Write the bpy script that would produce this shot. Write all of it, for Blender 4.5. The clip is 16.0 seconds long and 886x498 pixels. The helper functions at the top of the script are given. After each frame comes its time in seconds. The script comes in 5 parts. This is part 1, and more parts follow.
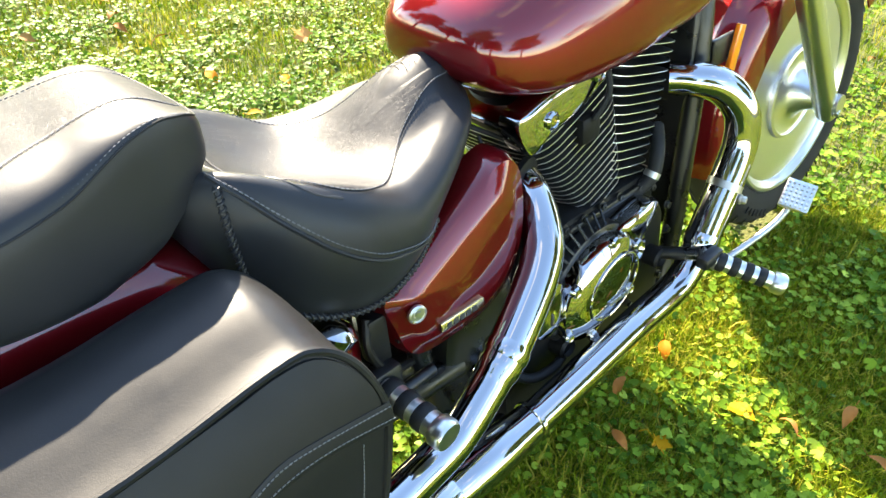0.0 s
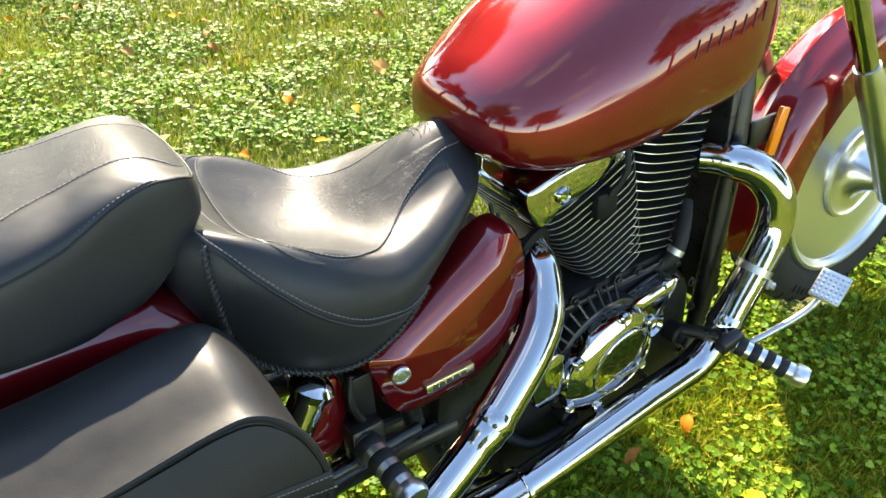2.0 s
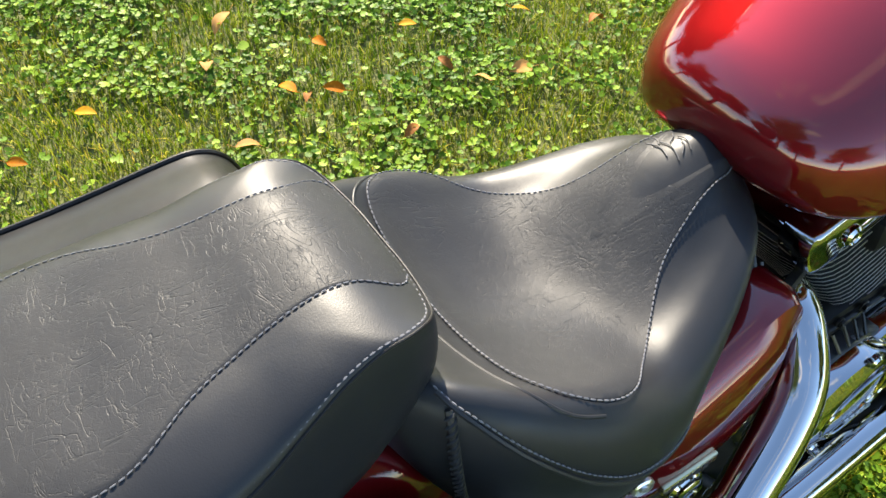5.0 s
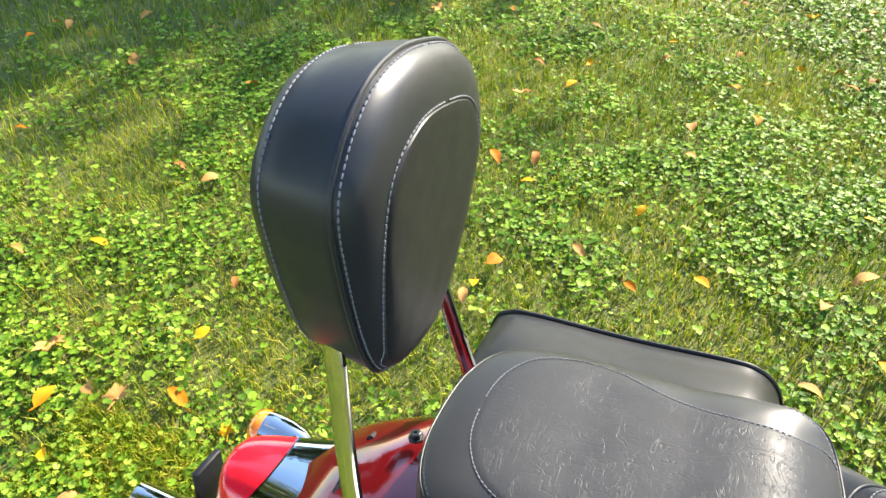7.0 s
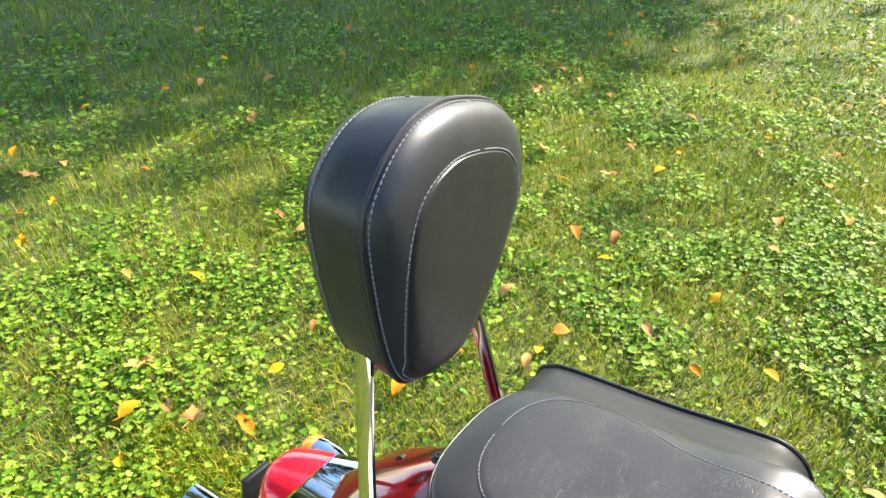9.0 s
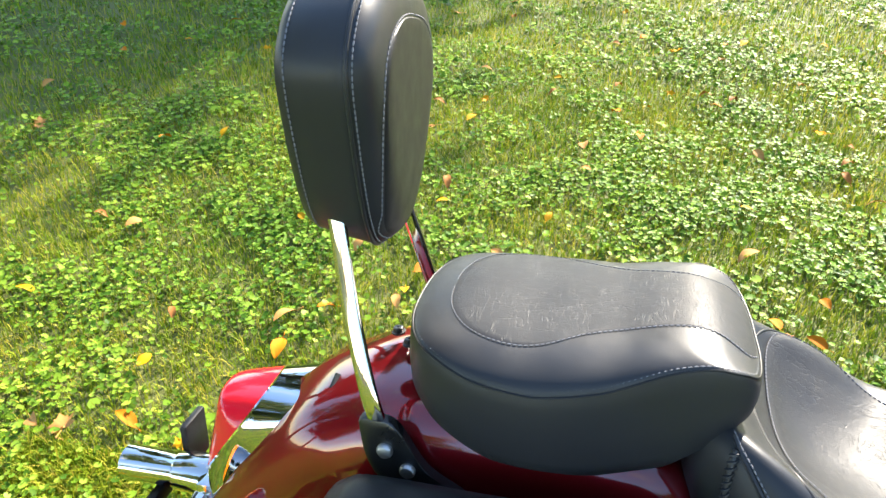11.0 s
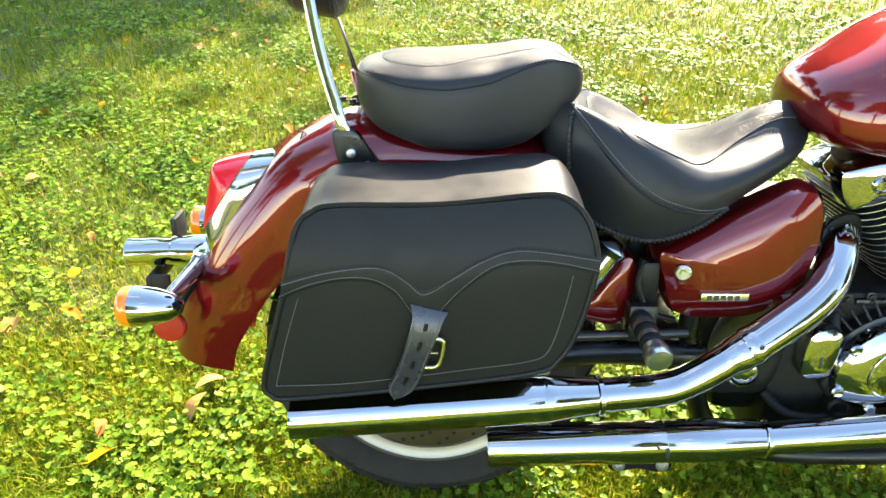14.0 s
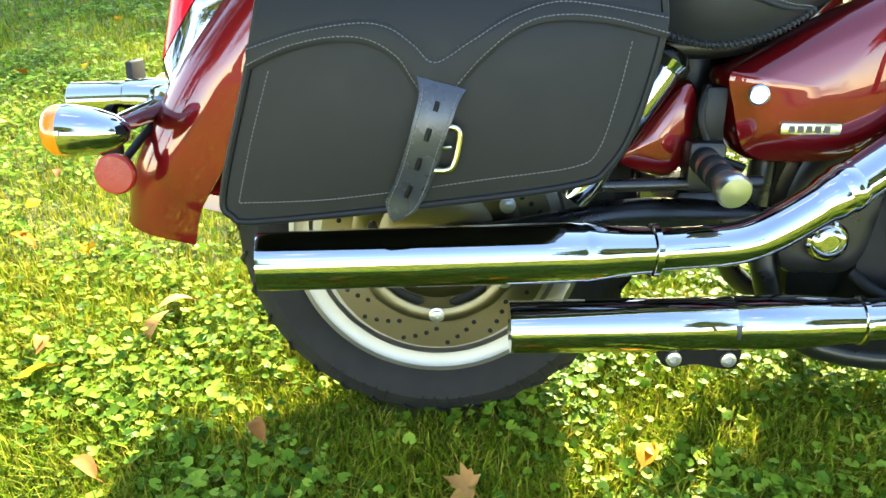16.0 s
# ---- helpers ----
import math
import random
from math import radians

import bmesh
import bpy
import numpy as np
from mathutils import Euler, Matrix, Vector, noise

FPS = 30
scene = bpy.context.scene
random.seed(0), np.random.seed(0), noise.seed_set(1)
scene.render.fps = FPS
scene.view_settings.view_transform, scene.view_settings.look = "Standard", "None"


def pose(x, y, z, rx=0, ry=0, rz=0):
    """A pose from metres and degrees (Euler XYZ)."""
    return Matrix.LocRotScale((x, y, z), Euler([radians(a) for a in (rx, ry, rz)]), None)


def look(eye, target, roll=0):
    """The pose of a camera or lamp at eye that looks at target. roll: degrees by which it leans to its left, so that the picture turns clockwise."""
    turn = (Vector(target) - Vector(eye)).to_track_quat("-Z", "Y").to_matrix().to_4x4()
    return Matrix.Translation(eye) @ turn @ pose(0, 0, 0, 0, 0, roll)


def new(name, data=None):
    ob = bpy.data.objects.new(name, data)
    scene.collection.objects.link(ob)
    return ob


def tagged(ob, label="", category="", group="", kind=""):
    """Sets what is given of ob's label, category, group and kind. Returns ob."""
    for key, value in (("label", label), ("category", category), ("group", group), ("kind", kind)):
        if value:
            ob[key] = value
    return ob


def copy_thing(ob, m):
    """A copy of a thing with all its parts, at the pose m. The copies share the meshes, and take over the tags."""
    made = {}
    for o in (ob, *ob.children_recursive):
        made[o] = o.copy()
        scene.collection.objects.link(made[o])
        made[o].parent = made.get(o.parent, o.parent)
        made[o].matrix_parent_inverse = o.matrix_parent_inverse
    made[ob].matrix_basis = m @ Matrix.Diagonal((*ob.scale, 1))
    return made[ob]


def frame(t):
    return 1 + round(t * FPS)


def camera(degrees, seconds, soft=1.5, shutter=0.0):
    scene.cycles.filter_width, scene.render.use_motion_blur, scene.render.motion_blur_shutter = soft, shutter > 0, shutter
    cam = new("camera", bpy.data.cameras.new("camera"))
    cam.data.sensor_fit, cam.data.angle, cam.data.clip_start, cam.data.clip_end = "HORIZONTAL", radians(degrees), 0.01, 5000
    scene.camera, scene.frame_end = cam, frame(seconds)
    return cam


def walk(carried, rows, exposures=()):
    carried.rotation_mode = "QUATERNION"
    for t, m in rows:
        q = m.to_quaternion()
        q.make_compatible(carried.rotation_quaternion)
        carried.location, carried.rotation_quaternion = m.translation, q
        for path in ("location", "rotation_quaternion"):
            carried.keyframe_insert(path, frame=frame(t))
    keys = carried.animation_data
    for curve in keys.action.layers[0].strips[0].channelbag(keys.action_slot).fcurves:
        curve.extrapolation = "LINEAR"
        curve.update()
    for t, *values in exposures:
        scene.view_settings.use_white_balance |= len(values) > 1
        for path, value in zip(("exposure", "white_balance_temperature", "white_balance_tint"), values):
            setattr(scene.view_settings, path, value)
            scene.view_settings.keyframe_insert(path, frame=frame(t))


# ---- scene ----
cam = camera(60.5, 16.0)
PATH = [
    (0, (-0.03, -0.598, 1.212), (1.024, 0.5, -0.086), 1.6),
    (0.5, (-0.176, -0.67, 1.237), (0.873, 0.482, -0.017), 1.6),
    (1, (-0.179, -0.688, 1.266), (0.868, 0.514, 0.058), 2.2),
    (1.5, (-0.052, -0.666, 1.284), (0.946, 0.572, 0.07), 2.1),
    (2, (0.075, -0.656, 1.279), (0.969, 0.609, 0.014), 1.9),
    (2.5, (0.123, -0.574, 1.271), (0.937, 0.701, -0.037), 1.6),
    (3, (0.133, -0.361, 1.273), (0.95, 0.886, -0.06), 1.4),
    (3.2, (0.128, -0.294, 1.265), (0.987, 0.821, -0.156), 2.2),
    (5.3, (0.055, -0.198, 1.276), (0.667, 0.815, -0.336), 1.6),
    (5.5, (0.029, -0.212, 1.285), (0.511, 0.866, -0.329), 0.7),
    (6, (0.01, -0.248, 1.324), (0.14, 0.969, -0.258), -1.3),
    (6.5, (0.04, -0.281, 1.359), (-0.224, 1.052, -0.109), -2.2),
    (6.7, (0.047, -0.307, 1.383), (-0.37, 1.064, -0.011), -1.9),
    (7, (0.073, -0.311, 1.399), (-0.533, 1.108, 0.127), -1.3),
    (7.5, (0.117, -0.323, 1.415), (-0.629, 1.107, 0.232), -1.0),
    (8, (0.153, -0.333, 1.415), (-0.681, 1.058, 0.245), -1.2),
    (8.2, (0.168, -0.341, 1.411), (-0.701, 1.034, 0.248), -1.4),
    (10.3, (0.148, -0.458, 1.426), (-0.656, 1.075, 0.424), -0.5),
    (10.5, (0.109, -0.484, 1.395), (-0.587, 1.088, 0.373), -0.7),
    (11, (0.073, -0.549, 1.338), (-0.322, 1.061, 0.218), -0.9),
    (11.5, (0.134, -0.62, 1.315), (-0.026, 0.981, 0.128), -0.6),
    (12, (0.244, -0.77, 1.275), (0.058, 0.836, 0.098), -1.6),
    (12.5, (0.25, -0.896, 1.265), (-0.015, 0.706, 0.096), -1.3),
    (13, (0.124, -0.992, 1.255), (-0.103, 0.647, 0.132), -1.2),
    (13.5, (0.002, -1.084, 1.235), (-0.091, 0.604, 0.167), -0.6),
    (14, (0.028, -1.126, 1.207), (0.021, 0.578, 0.16), 0.2),
    (14.5, (0.168, -1.155, 1.181), (0.201, 0.572, 0.174), 0.9),
    (15, (0.216, -1.163, 1.115), (0.161, 0.572, 0.121), 1.1),
    (15.5, (0.104, -1.102, 0.952), (0.055, 0.643, -0.024), 1.3),
    (16, (0.014, -1.057, 0.806), (0.004, 0.712, -0.127), 0.7),
]
walk(cam, [(t, look(eye, target, roll)) for t, eye, target, roll in PATH],
     exposures=[(0.0, 3.31, 7700, 10), (0.5, 3.01, 7700, 10), (1.0, 2.91, 7700, 10), (2.5, 2.91, 7800, 10), (3.0, 3.06, 7800, 10), (5.5, 2.36, 7100, 10), (7.0, 2.71, 6900, 10), (8.0, 2.71, 6850, 10), (10.5, 2.91, 6900, 10), (11.5, 2.91, 7000, 10), (12.5, 3.06, 7400, 10), (13.0, 3.21, 7950, 10), (14.5, 3.31, 8050, 10), (16.0, 3.61, 7600, 10)])

# ---------------------------------------------------------------- world and sun
SUN_AZ, SUN_EL = radians(70), radians(32)     # azimuth from +x towards +y
sun_dir = Vector((math.cos(SUN_AZ) * math.cos(SUN_EL), math.sin(SUN_AZ) * math.cos(SUN_EL), math.sin(SUN_EL)))
world = bpy.data.worlds.new("sky")
scene.world = world
world.use_nodes = True
wn, wl = world.node_tree.nodes, world.node_tree.links
sky = wn.new("ShaderNodeTexSky")
sky.sky_type, sky.sun_disc = "NISHITA", False
sky.air_density, sky.dust_density, sky.ozone_density = 1.0, 0.2, 1.8
sky.sun_elevation, sky.sun_rotation = SUN_EL, math.pi / 2 - SUN_AZ
wtc = wn.new("ShaderNodeTexCoord")
wmap = wn.new("ShaderNodeMapping")
wmap.inputs["Scale"].default_value = (2.2, 2.2, 6.0)
cloud = wn.new("ShaderNodeTexNoise")
cloud.inputs["Scale"].default_value, cloud.inputs["Detail"].default_value = 1.3, 6.0
cramp = wn.new("ShaderNodeValToRGB")
cramp.color_ramp.elements[0].position, cramp.color_ramp.elements[1].position = 0.58, 0.74
cmix = wn.new("ShaderNodeMix")
cmix.data_type = "RGBA"
cmix.inputs["B"].default_value = (2.6, 2.6, 2.7, 1)
wl.new(wtc.outputs["Generated"], wmap.inputs["Vector"])
wl.new(wmap.outputs["Vector"], cloud.inputs["Vector"])
wl.new(cloud.outputs["Fac"], cramp.inputs["Fac"])
wl.new(cramp.outputs["Color"], cmix.inputs["Factor"])
deep = wn.new("ShaderNodeHueSaturation")
deep.inputs["Saturation"].default_value = 1.06
wl.new(sky.outputs["Color"], deep.inputs["Color"])
wl.new(deep.outputs["Color"], cmix.inputs["A"])
wl.new(cmix.outputs["Result"], wn["Background"].inputs["Color"])
wn["Background"].inputs["Strength"].default_value = 0.12
sun = new("sun", bpy.data.lights.new("sun", "SUN"))
sun.data.energy, sun.data.angle, sun.data.color = 3.3, radians(0.55), (1.0, 0.94, 0.84)
sun.matrix_world = look(sun_dir * 40, (0, 0, 0))


# ---------------------------------------------------------------- materials
class Mat:
    """A small wrapper to wire procedural materials."""

    def __init__(self, name, color, rough=0.5, metal=0.0, **more):
        self.m = bpy.data.materials.new(name)
        self.m.use_nodes = True
        self.n, self.l = self.m.node_tree.nodes, self.m.node_tree.links
        self.b = self.n["Principled BSDF"]
        self.b.inputs["Base Color"].default_value = (*color, 1)
        self.b.inputs["Roughness"].default_value = rough
        self.b.inputs["Metallic"].default_value = metal
        for k, v in more.items():
            self.b.inputs[k.replace("_", " ")].default_value = v
        self.tc = self.n.new("ShaderNodeTexCoord")
        self.normal = None

    def coords(self, scale=(1, 1, 1)):
        mp = self.n.new("ShaderNodeMapping")
        mp.inputs["Scale"].default_value = scale
        self.l.new(self.tc.outputs["Object"], mp.inputs["Vector"])
        return mp.outputs["Vector"]

    def noise(self, scale, detail=4.0, rough=0.55, stretch=(1, 1, 1), distort=0.0):
        t = self.n.new("ShaderNodeTexNoise")
        for k, v in (("Scale", scale), ("Detail", detail), ("Roughness", rough), ("Distortion", distort)):
            t.inputs[k].default_value = v
        self.l.new(self.coords(stretch), t.inputs["Vector"])
        return t.outputs["Fac"]

    def voronoi(self, scale, feature="F1", stretch=(1, 1, 1), warp=0.0):
        t = self.n.new("ShaderNodeTexVoronoi")
        t.feature = feature
        t.inputs["Scale"].default_value = scale
        v = self.coords(stretch)
        if warp:
            w = self.n.new("ShaderNodeTexNoise")
            w.inputs["Scale"].default_value, w.inputs["Detail"].default_value = scale * 0.9, 4.0
            self.l.new(v, w.inputs["Vector"])
            add = self.n.new("ShaderNodeVectorMath")
            add.operation = "MULTIPLY_ADD"
            add.inputs[1].default_value = (warp, warp, warp)
            self.l.new(w.outputs["Color"], add.inputs[0])
            self.l.new(v, add.inputs[2])
            v = add.outputs["Vector"]
        self.l.new(v, t.inputs["Vector"])
        return t.outputs["Distance"]

    def ramp(self, fac, stops):
        r = self.n.new("ShaderNodeValToRGB")
        e = r.color_ramp.elements
        while len(e) < len(stops):
            e.new(0.5)
        for el, (p, c) in zip(e, stops):
            el.position = p
            el.color = (*c, 1) if isinstance(c, tuple) else (c, c, c, 1)
        self.l.new(fac, r.inputs["Fac"])
        return r.outputs["Color"]

    def mix(self, fac, a, b, mode="MIX"):
        m = self.n.new("ShaderNodeMix")
        m.data_type, m.blend_type = "RGBA", mode
        for key, v in (("Factor", fac), ("A", a), ("B", b)):
            if isinstance(v, (int, float)):
                m.inputs[key].default_value = v if key == "Factor" else (v, v, v, 1)
            elif isinstance(v, tuple):
                m.inputs[key].default_value = (*v, 1)
            else:
                self.l.new(v, m.inputs[key])
        return m.outputs["Result"]

    def color(self, socket):
        self.l.new(socket, self.b.inputs["Base Color"])
        return self

    def rough(self, fac, lo, hi):
        self.l.new(self.ramp(fac, [(0.3, lo), (0.7, hi)]), self.b.inputs["Roughness"])
        return self

    def bump(self, height, strength=0.3, dist=0.001):
        bp = self.n.new("ShaderNodeBump")
        bp.inputs["Strength"].default_value, bp.inputs["Distance"].default_value = strength, dist
        self.l.new(height, bp.inputs["Height"])
        if self.normal:
            self.l.new(self.normal, bp.inputs["Normal"])
        self.normal = bp.outputs["Normal"]
        self.l.new(self.normal, self.b.inputs["Normal"])
        return self

    def island(self):
        g = self.n.new("ShaderNodeNewGeometry")
        return g.outputs["Random Per Island"]

    def rand(self):
        g = self.n.new("ShaderNodeObjectInfo")
        return g.outputs["Random"]


def leather(name, base, wrinkle, rough, spec=0.5):
    """Smooth hide: fine grain, soft unevenness and, where it has been sat on, a web of shallow creases."""
    a = Mat(name, base, rough, 0.0, Specular_IOR_Level=spec)
    a.color(a.mix(a.noise(14, 5), tuple(v * 0.82 for v in base), tuple(v * 1.2 for v in base)))
    a.rough(a.noise(34, 4), rough - 0.04, rough + 0.06)
    a.bump(a.noise(11, 3), 0.10, 0.005)
    if wrinkle:
        for scale, stretch, cut, width, deep in ((36, (1, 2.2, 1), 0.46, 0.026, 0.06), (66, (2.0, 1, 1), 0.44, 0.045, 0.06)):
            lines = a.ramp(a.voronoi(scale, "DISTANCE_TO_EDGE", stretch, 0.8 / scale), [(0.0, 0.0), (width, 1.0)])
            where = a.ramp(a.noise(scale * 0.33, 3, 0.6), [(cut, 0.0), (cut + 0.12, 1.0)])
            a.bump(a.mix(where, 1.0, lines), deep * wrinkle, 0.0010)
        for scale, stretch, thin, deep in ((24, (0.6, 2.4, 1), 0.016, 0.16), (30, (2.2, 0.7, 1), 0.016, 0.15), (58, (1, 1.6, 1), 0.022, 0.10)):
            lines = a.ramp(a.noise(scale, 2.5, 0.5, stretch, 1.6), [(0.5 - thin, 1.0), (0.5, 0.0), (0.5 + thin, 1.0)])
            where = a.ramp(a.noise(scale * 0.6, 2, 0.6), [(0.48, 0.0), (0.60, 1.0)])
            a.bump(a.mix(where, 1.0, lines), deep * wrinkle, 0.0010)
        a.bump(a.noise(120, 6, 0.65, (1, 1.4, 1), 0.8), 0.10 * wrinkle, 0.001)
    a.bump(a.voronoi(900), 0.12, 0.0004)
    a.bump(a.noise(420, 3), 0.10, 0.0004)
    return a.m


LEATHER = leather("black_leather", (0.0165, 0.0170, 0.0185), 0.0, 0.39, 0.26)
CREASED = leather("creased_leather", (0.0265, 0.0272, 0.0290), 1.9, 0.44, 0.115)
BAGHIDE = leather("bag_leather", (0.0125, 0.0124, 0.0124), 0.12, 0.42, 0.18)
# Strap hide lightened and blued: the sky it mirrors is put into the colour.
STRAPSKY = leather("sky_tinted_leather", (0.030, 0.031, 0.038), 0.1, 0.27, 0.6)
STRAPHIDE = leather("strap_leather", (0.021, 0.022, 0.026), 0.1, 0.36)
THREAD = Mat("grey_thread", (0.115, 0.115, 0.125), 0.8).m
PALETHREAD = Mat("pale_thread", (0.11, 0.11, 0.105), 0.8).m
DARKTHREAD = Mat("dark_thread", (0.05, 0.05, 0.055), 0.7).m

_m = Mat("burgundy_paint", (0.30, 0.006, 0.010), 0.42, 0.65, Coat_Weight=1.0, Coat_Roughness=0.012, Coat_IOR=1.62, Specular_IOR_Level=0.05, Specular_Tint=(0.7, 0.06, 0.06, 1))
_m.color(_m.mix(_m.noise(5, 3), (0.125, 0.0040, 0.006), (0.160, 0.005, 0.008)))
_m.bump(_m.noise(240, 2), 0.012, 0.0004)
PAINT = _m.m


def chrome(name, base, rough, wave=0.02):
    a = Mat(name, base, rough, 1.0)
    a.rough(a.noise(18, 4), rough, rough + 0.05)
    a.bump(a.noise(60, 2), wave, 0.0006)
    return a.m


CHROME = chrome("chrome", (0.41, 0.41, 0.42), 0.012)
# Chrome again, reflections on the signal and backrest bars put into its tone.
TONEDCHROME = chrome("toned_chrome", (0.48, 0.47, 0.45), 0.03, 0.03)
SATIN = chrome("brushed_aluminium", (0.62, 0.62, 0.60), 0.28, 0.05)
STEEL = chrome("dull_steel", (0.46, 0.45, 0.43), 0.36, 0.08)
BRASS = chrome("pale_brass", (0.62, 0.55, 0.34), 0.22, 0.05)

_m = Mat("black_enamel", (0.006, 0.006, 0.006), 0.3)
_m.rough(_m.noise(22, 4), 0.22, 0.45)
ENAMEL = _m.m
_m = Mat("engine_black", (0.006, 0.006, 0.006), 0.5, 0.0, Specular_IOR_Level=0.16)
_m.color(_m.mix(_m.noise(60, 4), (0.0025, 0.0025, 0.0025), (0.011, 0.0105, 0.010)))
_m.bump(_m.noise(300, 3), 0.2, 0.0006)
CASTING = _m.m
_m = Mat("tyre_rubber", (0.028, 0.028, 0.028), 0.8, 0.0, Specular_IOR_Level=0.25)
_m.color(_m.mix(_m.noise(24, 5), (0.009, 0.0085, 0.008), (0.024, 0.0215, 0.018)))
_m.bump(_m.noise(260, 3), 0.25, 0.0006)
TYRE = _m.m
RUBBER = Mat("soft_rubber", (0.011, 0.011, 0.011), 0.6, 0.0, Specular_IOR_Level=0.25).m
PLASTIC = Mat("black_plastic", (0.006, 0.006, 0.0065), 0.42, 0.0, Specular_IOR_Level=0.25).m
REDLENS = Mat("red_lens", (0.66, 0.010, 0.022), 0.12, 0.0, Coat_Weight=0.2, Coat_Roughness=0.02, Specular_IOR_Level=0.35).m
_m = Mat("orange_lens", (0.85, 0.20, 0.01), 0.12, 0.0, Coat_Weight=1.0)
_m.bump(_m.voronoi(420), 0.35, 0.001)
ORANGELENS = _m.m
_m = Mat("red_reflector", (0.36, 0.012, 0.008), 0.25, 0.0, Coat_Weight=0.15)
_m.bump(_m.voronoi(420), 0.4, 0.001)
REFLECTOR = _m.m
DISC = chrome("brake_disc_steel", (0.15, 0.125, 0.075), 0.34, 0.05)
RIM = chrome("wheel_alloy", (0.34, 0.315, 0.27), 0.45, 0.05)
EMBLEM = Mat("emblem_ink", (0.03, 0.03, 0.032), 0.4).m
SILVERINK = Mat("dark_inlay", (0.07, 0.012, 0.012), 0.35, 0.3).m


def leafy(name, stops, rough=0.45, spec=0.35, trans=0.25):
    """Foliage: colour by piece, a little light through the blade."""
    a = Mat(name, stops[0], rough)
    n = len(stops)
    c = a.ramp(a.island(), [(i / (n - 1), s) for i, s in enumerate(stops)])
    patch = a.ramp(a.noise(1.1, 3), [(0.35, (0.75, 0.85, 0.8)), (0.65, (1.2, 1.1, 0.95))])
    c = a.mix(1.0, c, patch, "MULTIPLY")
    a.color(c)
    a.b.inputs["Specular IOR Level"].default_value = spec
    tr = a.n.new("ShaderNodeBsdfTranslucent")
    a.l.new(c, tr.inputs["Color"])
    mx = a.n.new("ShaderNodeMixShader")
    mx.inputs["Fac"].default_value = trans
    a.l.new(a.b.outputs["BSDF"], mx.inputs[1])
    a.l.new(tr.outputs["BSDF"], mx.inputs[2])
    a.l.new(mx.outputs["Shader"], a.n["Material Output"].inputs["Surface"])
    return a.m


GRASS = leafy("grass_blades", [(0.060, 0.118, 0.005), (0.132, 0.208, 0.009), (0.235, 0.295, 0.018), (0.44, 0.35, 0.06)], 0.55, 0.08, 0.34)
CLOVER = leafy("ground_ivy", [(0.034, 0.092, 0.009), (0.136, 0.245, 0.020), (0.285, 0.400, 0.055)], 0.46, 0.07, 0.28)
CROWN = leafy("tree_leaves", [(0.045, 0.085, 0.014), (0.07, 0.12, 0.02), (0.14, 0.12, 0.02)], 0.45, 0.4, 0.3)
_m = Mat("lawn_soil", (0.05, 0.045, 0.02), 0.9)
_m.color(_m.mix(_m.noise(2.2, 6), (0.045, 0.060, 0.008), (0.130, 0.130, 0.024)))
_m.bump(_m.noise(90, 5), 0.7, 0.01)
SOIL = _m.m
_m = Mat("bark", (0.10, 0.075, 0.05), 0.9)
_m.bump(_m.noise(20, 6, 0.6, (1, 1, 0.2)), 0.9, 0.02)
BARK = _m.m
_m = Mat("bark_mulch", (0.055, 0.035, 0.022), 0.95)
_m.color(_m.mix(_m.noise(30, 6), (0.025, 0.016, 0.010), (0.10, 0.06, 0.038)))
_m.bump(_m.noise(45, 6), 1.0, 0.02)
MULCH = _m.m


def dry(name, a_, b_):
    a = Mat(name, a_, 0.7, 0.0, Specular_IOR_Level=0.1)
    c = a.mix(a.noise(40, 5), a_, b_)
    hsv = a.n.new("ShaderNodeHueSaturation")
    a.l.new(c, hsv.inputs["Color"])
    vary = a.n.new("ShaderNodeMapRange")
    vary.inputs["To Min"].default_value, vary.inputs["To Max"].default_value = 0.7, 1.2
    a.l.new(a.rand(), vary.inputs["Value"])
    a.l.new(vary.outputs["Result"], hsv.inputs["Value"])
    a.color(hsv.outputs["Color"])
    a.bump(a.noise(120, 4), 0.4, 0.001)
    return a.m


DRY = {"orange": dry("orange_leaf", (0.44, 0.105, 0.003), (0.52, 0.19, 0.005)), "yellow": dry("yellow_leaf", (0.54, 0.29, 0.005), (0.48, 0.20, 0.004)),
       "brown": dry("brown_leaf", (0.24, 0.085, 0.018), (0.34, 0.14, 0.035)), "tan": dry("tan_leaf", (0.46, 0.24, 0.07), (0.40, 0.17, 0.045))}

# ---------------------------------------------------------------- building helpers
LEAN = 8.8
BIKE = pose(0, 0, -0.015, -LEAN)
BASE = {}


def thing(name, base, label, category, group=""):
    """An empty at the base of a thing, in the leaning frame of the motorcycle."""
    ob = new(name)
    ob.empty_display_size = 0.05
    ob.matrix_world = BIKE @ Matrix.Translation(base)
    BASE[ob.name] = Vector(base)
    return tagged(ob, label, category, group)


def part(name, shape, material, parent, label="", smooth=True, kind=""):
    """One mesh under a thing or a part. shape: (verts, faces)."""
    base = BASE[parent.name]
    me = bpy.data.meshes.new(name)
    v = np.asarray(shape[0], dtype=float) - np.array(base)
    me.from_pydata(v.tolist(), [], [tuple(int(i) for i in f) for f in shape[1]])
    me.validate()
    if smooth:
        me.shade_smooth()
        me.set_sharp_from_angle(angle=radians(42))
    me.materials.append(material)
    ob = new(name, me)
    ob.parent = parent
    BASE[ob.name] = base
    return tagged(ob, label, kind=kind)


def join(*shapes):
    vs, fs, n = [], [], 0
    for v, f in shapes:
        vs += [tuple(p) for p in v]
        fs += [tuple(i + n for i in q) for q in f]
        n = len(vs)
    return vs, fs


